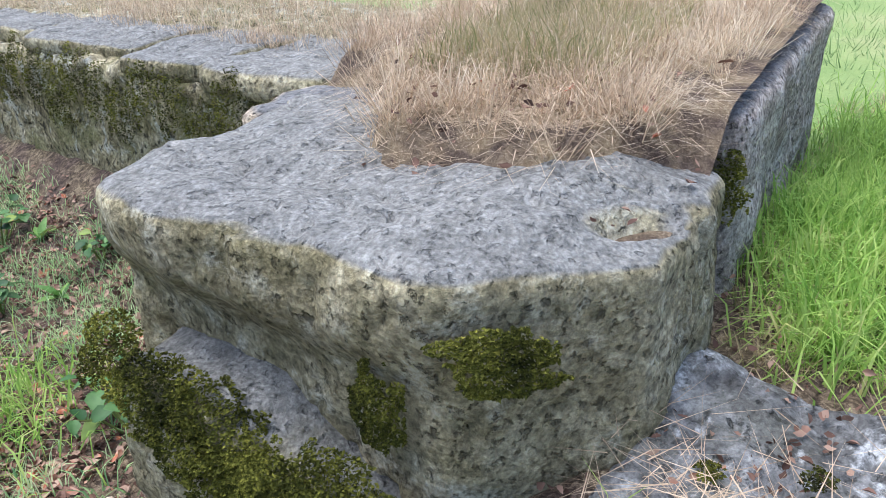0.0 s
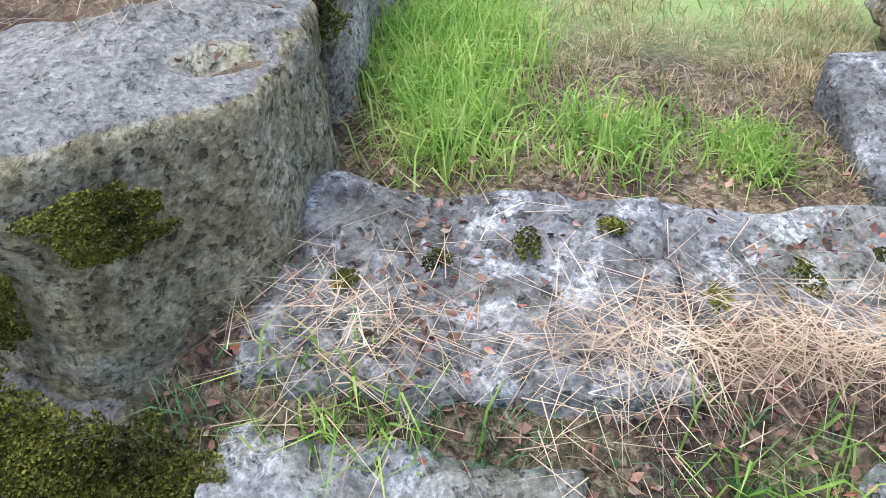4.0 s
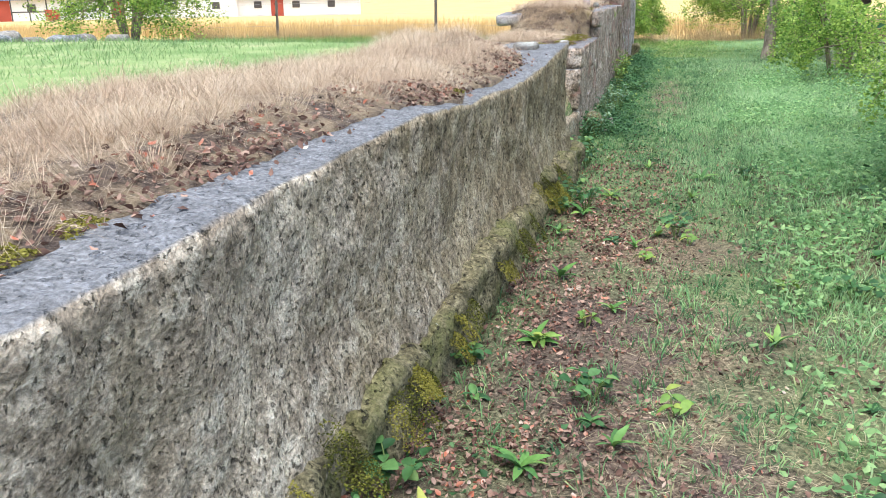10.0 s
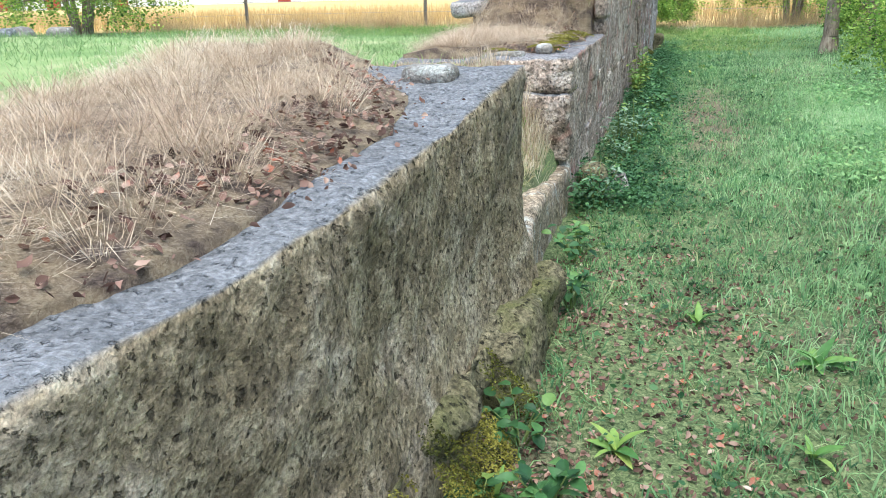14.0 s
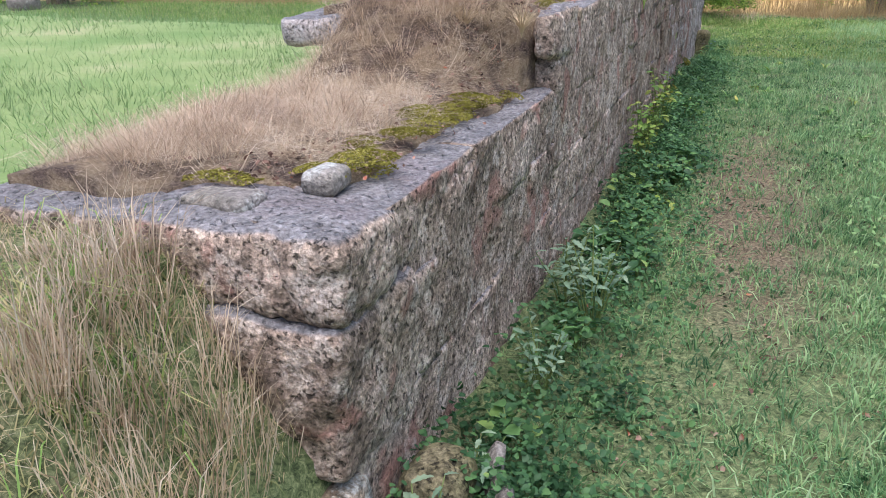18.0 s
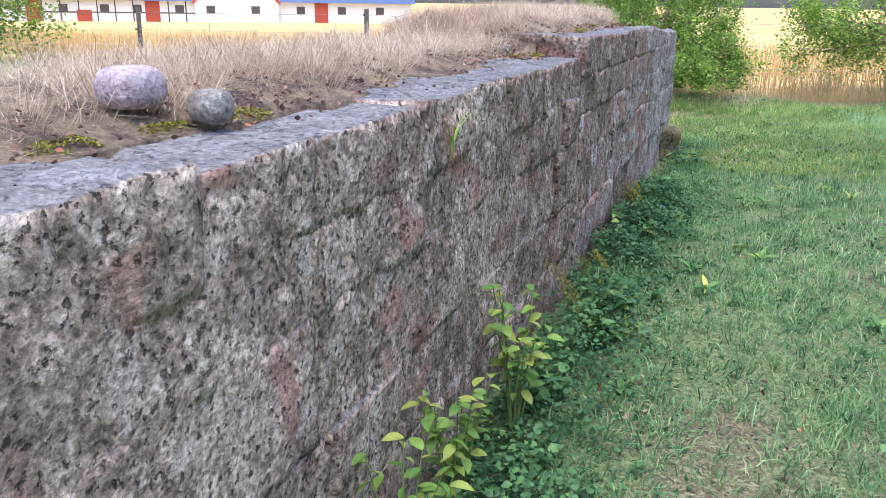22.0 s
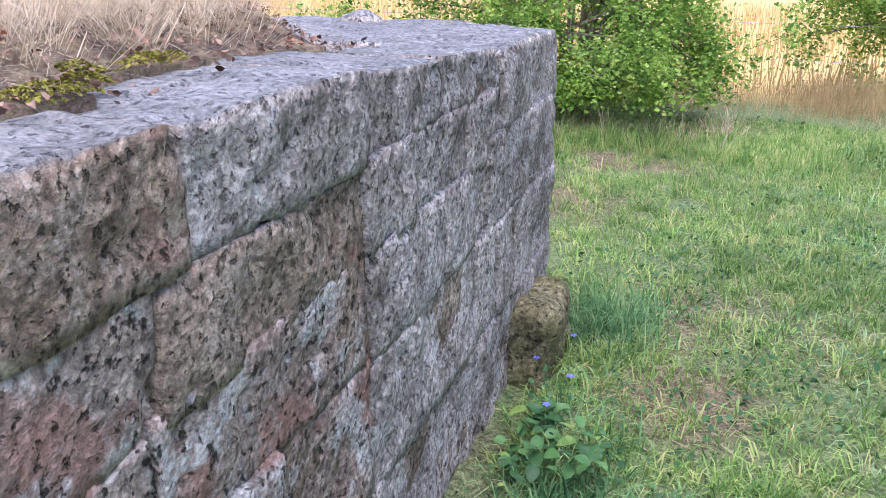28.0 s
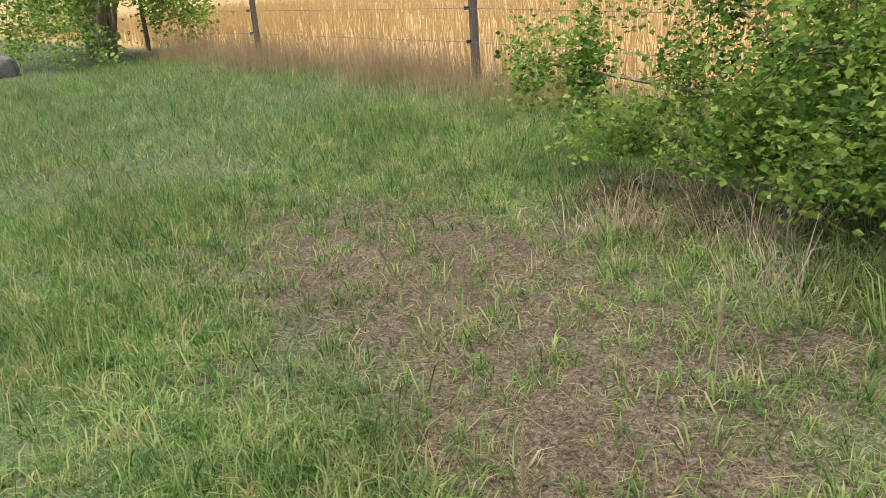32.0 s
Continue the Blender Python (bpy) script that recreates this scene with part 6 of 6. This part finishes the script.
ROUND = leaf_mesh("leaf", 0.055, 0.046, 0.25, WEEDLEAF, 1)
OVAL = leaf_mesh("leaf", 0.065, 0.030, 0.3, WEEDLEAF)
BIG = leaf_mesh("leaf", 0.058, 0.032, 0.25, DOCKLEAF, 1, 8)
DOCK = leaf_mesh("leaf", 0.10, 0.034, 0.45, DOCKLEAF, 1, 8)
FERN = leaf_mesh("leaf", 0.05, 0.022, 0.3, GREYLEAF, 3, 8)
YOUNG = leaf_mesh("leaf", 0.055, 0.030, 0.3, YELLOWLEAF)
KINDS = {
    "weed": [leafy("dark green round-leaved weed at the wall foot", ROUND, 6, 4, 0.12, 0.11, 1), leafy("green oval-leaved weed in leaf litter", OVAL, 6, 5, 0.14, 0.10, 2), leafy("dark green round-leaved weed at the wall foot", ROUND, 8, 4, 0.16, 0.15, 3)],
    "sprig": [leafy("small fresh green seedling in the leaf litter", YOUNG, 3, 3, 0.07, 0.06, 10), rosette("small flat green rosette in the turf", OVAL, 6, (0.1, 0.6), 14)],
    "dock": [rosette("bright green dock rosette in the path turf", DOCK, 8, (0.4, 1.25), 4), rosette("bright green dock rosette in the path turf", DOCK, 6, (0.5, 1.3), 5)],
    "fern": [leafy("grey-green cut-leaved weed beside the wall", FERN, 8, 6, 0.24, 0.16, 6), leafy("grey-green cut-leaved weed beside the wall", FERN, 10, 8, 0.36, 0.15, 7)],
    "yellow": [leafy("yellowing leafy shoots against the wall", YOUNG, 9, 10, 0.52, 0.16, 8)],
    "big": [leafy("large bright green compound-leaved weed by the threshold", BIG, 9, 8, 0.26, 0.17, 9, pitch=(-0.5, 0.3))],
}
PLANTS = (("dock", 1.67, 2.61), ("dock", 2.02, 3.71), ("dock", 2.19, 6.04), ("dock", 1.50, 4.65), ("dock", 0.45, 4.46), ("dock", 0.89, 3.64), ("dock", 0.60, 3.43), ("dock", 1.03, 2.93), ("weed", 0.19, 3.27),
          ("weed", 0.22, 2.92), ("weed", 0.28, 2.49), ("weed", 0.19, 4.24), ("weed", 2.18, 3.98), ("weed", 2.53, 4.47), ("weed", 2.39, 5.37), ("weed", 2.30, 3.62))
PLANTS += (("dock", 0.52, 6.97), ("dock", 0.22, 6.69), ("dock", 0.37, 6.49), ("dock", 0.28, 6.08), ("dock", 0.90, 6.13), ("dock", 0.78, 5.87), ("weed", 0.22, 6.99), ("weed", 0.2, 6.59), ("weed", 0.2, 8.07), ("dock", 1.41, 7.01),
           ("dock", 1.08, 7.08), ("dock", 0.64, 17.21), ("dock", 0.59, 19.72), ("dock", 0.75, 16.9), ("dock", 0.49, 16.59), ("weed", 0.24, 17.74), ("weed", 0.31, 18.09))
PLANTS += (("weed", 0.22, 17.5), ("weed", 0.2, 14.38), ("weed", 0.22, 13.23), ("weed", 0.29, 11.25), ("weed", 0.22, 12.39), ("fern", 0.2, 11.75), ("fern", 0.26, 10.83), ("weed", 0.24, 10.49), ("fern", 0.2, 9.82), ("weed", 0.2, 9.01),
           ("weed", 0.2, 8.76), ("fern", 0.33, 11.4), ("fern", 0.2, 10.2), ("dock", -2.52, 22.86), ("weed", 0.22, 20.39), ("weed", 0.27, 20.54), ("weed", 0.37, 20.38))
PLANTS += (("yellow", 0.17, 14.05), ("yellow", 0.15, 14.5), ("yellow", 0.19, 15.0), ("weed", 0.32, 14.8), ("fern", 0.18, 11.6), ("big", 0.25, -0.27), ("weed", 0.33, -0.49), ("weed", 0.33, -0.75), ("weed", 0.32, 1.00), ("weed", 0.39, 0.70), ("weed", 0.61, 0.75),
           ("weed", 0.26, 0.48), ("dock", 0.56, 1.01), ("dock", 0.63, 0.66), ("weed", 0.2, 1.27), ("dock", -0.31, -3.90), ("weed", -0.5, -4.6), ("weed", -0.55, -3.96), ("weed", -0.6, -3.5), ("weed", -0.2, -0.30), ("weed", 0.48, 0.25), ("weed", 0.45, 1.5),
           ("weed", 2.6, 5.0), ("weed", 2.75, 4.1), ("big", 2.55, 3.3), ("big", 2.5, 5.9), ("dock", 0.75, 4.9), ("dock", 0.42, 5.3), ("weed", 0.3, 15.9), ("weed", 0.28, 16.4), ("weed", 0.3, 18.7), ("weed", 0.27, 19.2), ("weed", 0.33, 13.7), ("weed", 0.3, 12.8))
grow = random.Random(17)
for k in range(36):
    gx0, gy0 = grow.choice((grow.uniform(0.3, 0.9), grow.uniform(0.9, 2.3))), grow.uniform(0.6, 8.0)
    PLANTS += ((grow.choice(("dock", "weed", "sprig", "sprig", "sprig")), gx0, gy0),)
for k in range(34):
    PLANTS += ((grow.choice(("weed", "weed", "sprig")), grow.uniform(0.2, 0.5), grow.uniform(11.8, 16.5)),)
for k in range(16):
    PLANTS += ((grow.choice(("dock", "sprig")), grow.uniform(0.6, 1.9), grow.uniform(15.5, 21.0)),)
for k in range(14):
    PLANTS += ((grow.choice(("dock", "sprig", "weed")), grow.uniform(-0.7, 0.9), grow.uniform(-5.0, -2.95)),)
used = {}
rng = random.Random(11)
for kind, px, py in PLANTS:
    protos = KINDS[kind]
    k = used.get(kind, 0)
    used[kind] = k + 1
    here = Matrix.Translation(bent((px, py, float(height(px, py))))) @ Matrix.Rotation(rng.uniform(0, 6.28), 4, "Z") @ Matrix.Scale(rng.uniform(0.8, 1.25), 4)
    if k < len(protos):
        protos[k].matrix_basis = here
    else:
        src = protos[k % len(protos)]
        ob = copy_thing(src, here)
        ob.matrix_basis = here


def grass_tuft(at, n, length, label, material, seed, lean=0.5, thin=1.0):
    """A single tuft with separate blades, on a wall or in the lawn."""
    rng = random.Random(seed)
    root = tagged(empty("grass_tuft", bent(at)), label, "grass tuft")
    for k in range(n):
        bm = bmesh.new()
        a, ln, w = rng.uniform(0, 6.28), length * rng.uniform(0.5, 1.0), rng.uniform(0.002, 0.004) * thin
        side = Vector((-math.sin(a), math.cos(a), 0)) * w
        rows = []
        for i in range(6):
            t = i / 5
            out = lean * rng.uniform(0.8, 1.1) * t * t * ln
            p = Vector((math.cos(a) * out, math.sin(a) * out, ln * (t - 0.45 * lean * t * t * t) - 0.02))
            f = 1 - t * 0.92
            rows.append((bm.verts.new(p - side * f), bm.verts.new(p + side * f)))
        for (p, q), (r, s) in zip(rows, rows[1:]):
            bm.faces.new((p, q, s, r))
        part("blade", bm, material, root)
    return root


FRESH, _, _b = shader("fresh_blade", 0.5)
_b.inputs["Base Color"].default_value = (0.34, 0.46, 0.11, 1)
grass_tuft((0.015, 14.78, 1.07), 9, 0.26, "fresh green grass tuft growing from the wall joint", FRESH, 1, 0.7)
grass_tuft((0.02, 15.98, 0.95), 6, 0.10, "fresh green grass tuft growing from the wall joint", FRESH, 2, 0.8)
grass_tuft((0.03, 17.6, 0.55), 12, 0.12, "fresh green grass tuft growing from the wall joint", FRESH, 3, 0.9)
grass_tuft((0.09, 0.03, 0.32), 9, 0.40, "long green grass tuft at the wall corner", FRESH, 4, 0.8)
grass_tuft((0.10, -0.10, 0.36), 7, 0.36, "long green grass tuft at the wall corner", FRESH, 5, 0.9)
grass_tuft((0.13, 0.38, 0.29), 90, 0.24, "dead straw tuft at the wall foot", STRAWSTALK, 6, 0.9, 0.4)
grass_tuft((-0.13, 11.84, 1.16), 110, 0.36, "dead straw tuft hanging at the wall step", STRAWSTALK, 7, 1.5, 0.4)
grass_tuft((-0.36, 11.76, 1.18), 110, 0.32, "dead straw tuft hanging at the wall step", STRAWSTALK, 8, 1.4, 0.4)
grass_tuft((-0.03, 21.28, 1.22), 16, 0.13, "short dead straw tuft on the wall corner", STRAWSTALK, 9, 0.8, 0.4)


def seed_head(at, h):
    root = tagged(empty("grass_stalk", (at[0], at[1], float(height(*at)))), "tall pale grass stalk with a seed head", "grass stalk")
    bm = bmesh.new()
    limb(bm, (0, 0, -0.03), (0.01, 0, h * 0.6), 0.003, 0.002, 5)
    part("stalk", bm, STRAWSTALK, root)
    bm = bmesh.new()
    rng = random.Random(3)
    for k in range(70):
        t = k / 70
        a = k * 2.4
        p = Vector((0.01 + 0.012 * t, 0, h * (0.55 + 0.45 * t)))
        r = 0.014 * (1 - t * 0.7)
        limb(bm, p, p + Vector((math.cos(a) * r, math.sin(a) * r, 0.018)), 0.0025, 0.0008, 4)
    part("seed_head", bm, STRAWSTALK, root)


seed_head((-0.59, 22.92), 0.42)
seed_head((-0.74, 23.92), 0.40)
for k, (px, py) in enumerate(((0.25, 21.10), (0.26, 20.55), (0.14, 20.95), (0.2, 18.13), (0.35, 18.17), (0.3, 20.75))):
    z = float(height(px, py))
    root = tagged(empty("flower", (px, py, z)), "small blue wild flower on a thin stalk", "flower")
    bm = bmesh.new()
    limb(bm, (0, 0, -0.02), (0.01, 0, 0.16), 0.0015, 0.001, 4)
    part("stalk", bm, STALK, root)
    for j in range(5):
        bm = bmesh.new()
        a = j * 1.257
        c, s2 = math.cos(a), math.sin(a)
        q = [bm.verts.new(v) for v in ((0.01, 0, 0.16), (0.01 + 0.010 * c - 0.005 * s2, 0.010 * s2 + 0.005 * c, 0.164), (0.01 + 0.016 * c, 0.016 * s2, 0.162), (0.01 + 0.010 * c + 0.005 * s2, 0.010 * s2 - 0.005 * c, 0.164))]
        bm.faces.new(q)
        part("petal", bm, BLUE, root)


# ---- loose stones ----
def boulder(name, at, size, material, label, seed):
    lo = [a - b2 for a, b2 in zip(at, size)]
    hi = [a + b2 for a, b2 in zip(at, size)]
    ob = stone_part(name, lo, hi, material, None, min(size) / 4, min(size) * 0.25, seed, round_by=min(size) * 0.85, fine=0.3)
    return tagged(ob, label, "stone")


PINK = stone("pink_granite", (0.26, 0.205, 0.215), (0.36, 0.29, 0.31), (0.46, 0.39, 0.41), lichen=0.0, green=0.0, pits=0.05, clast=0.1)
boulder("boulder", (-0.36, 13.85, 1.325), (0.055, 0.065, 0.042), PINK, "rounded pink granite stone on the wall top", 501)
boulder("boulder", (-0.22, 13.93, 1.285), (0.04, 0.045, 0.035), COBBLE, "rounded grey stone on the wall top", 502)
boulder("boulder", (-0.22, 10.22, 0.935), (0.055, 0.075, 0.04), COBBLE, "rounded grey stone on the wall top", 503)
boulder("boulder", (-0.42, 10.02, 0.91), (0.10, 0.06, 0.025), COBBLE, "flat grey stone on the wall top", 504)
boulder("boulder", (-0.30, 7.70, 1.03), (0.10, 0.06, 0.04), COBBLE, "rough grey stone on the wall end", 505)
boulder("boulder", (0.15, 10.1, 0.10), (0.10, 0.12, 0.10), FOOTING, "mossy broken stone at the wall foot", 506)
boulder("boulder", (-0.32, 16.45, 1.285), (0.022, 0.024, 0.02), COBBLE, "small grey stone on the wall top", 507)
for k, (px, py, tilt) in enumerate(((0.22, 10.2, 0.5), (0.26, 10.02, 0.8))):
    p, f = rough_box((-0.02, -0.11, -0.08), (0.015, 0.11, 0.16), 0.025, 0.012, 520 + k, round_by=0.008)
    ob = mesh_object("slate_shard", p, f, COBBLE, plan=False)
    ob.matrix_basis = Matrix.Translation((px, py, float(height(px, py)) + 0.02)) @ Matrix.Rotation(tilt, 4, "Y") @ Matrix.Rotation(0.3, 4, "Z")
    tagged(ob, "flat stone shard leaning at the wall foot", "stone")
rng = random.Random(31)
for k in range(12):
    y = 13.0 + k * 1.05
    x = -17.2 + rng.uniform(-0.4, 0.4)
    w, h = rng.uniform(0.3, 0.62), rng.uniform(0.12, 0.28)
    boulder("ruin_stone", (x, y, float(height(x, y)) + h * 0.7), (0.35, w, h), COBBLE if k % 3 else SLAB, "grey fallen stone of the far ruin wall in grass", 530 + k)


# ---- fence wires ----
WIRE, _, _b = shader("steel_wire", 0.4)
_b.inputs["Base Color"].default_value = (0.35, 0.35, 0.36, 1)
_b.inputs["Metallic"].default_value = 1.0
for k in range(3):
    hgt = 1.35 * (0.35 + 0.28 * k)
    cu = bpy.data.curves.new("fence_wire", "CURVE")
    cu.dimensions, cu.bevel_depth = "3D", 0.003
    sp = cu.splines.new("POLY")
    xs = [-18.6 + 2.95 * i for i in range(11)]
    sp.points.add(len(xs) - 1)
    for q, fx in zip(sp.points, xs):
        q.co = (fx, 27.9, float(height(fx, 28.0)) + hgt - (0.03 if xs.index(fx) % 2 else 0), 1)
    cu.materials.append(WIRE)
    tagged(new("fence_wire", cu), "thin steel wire strung between the fence posts", "wire", group="field fence")
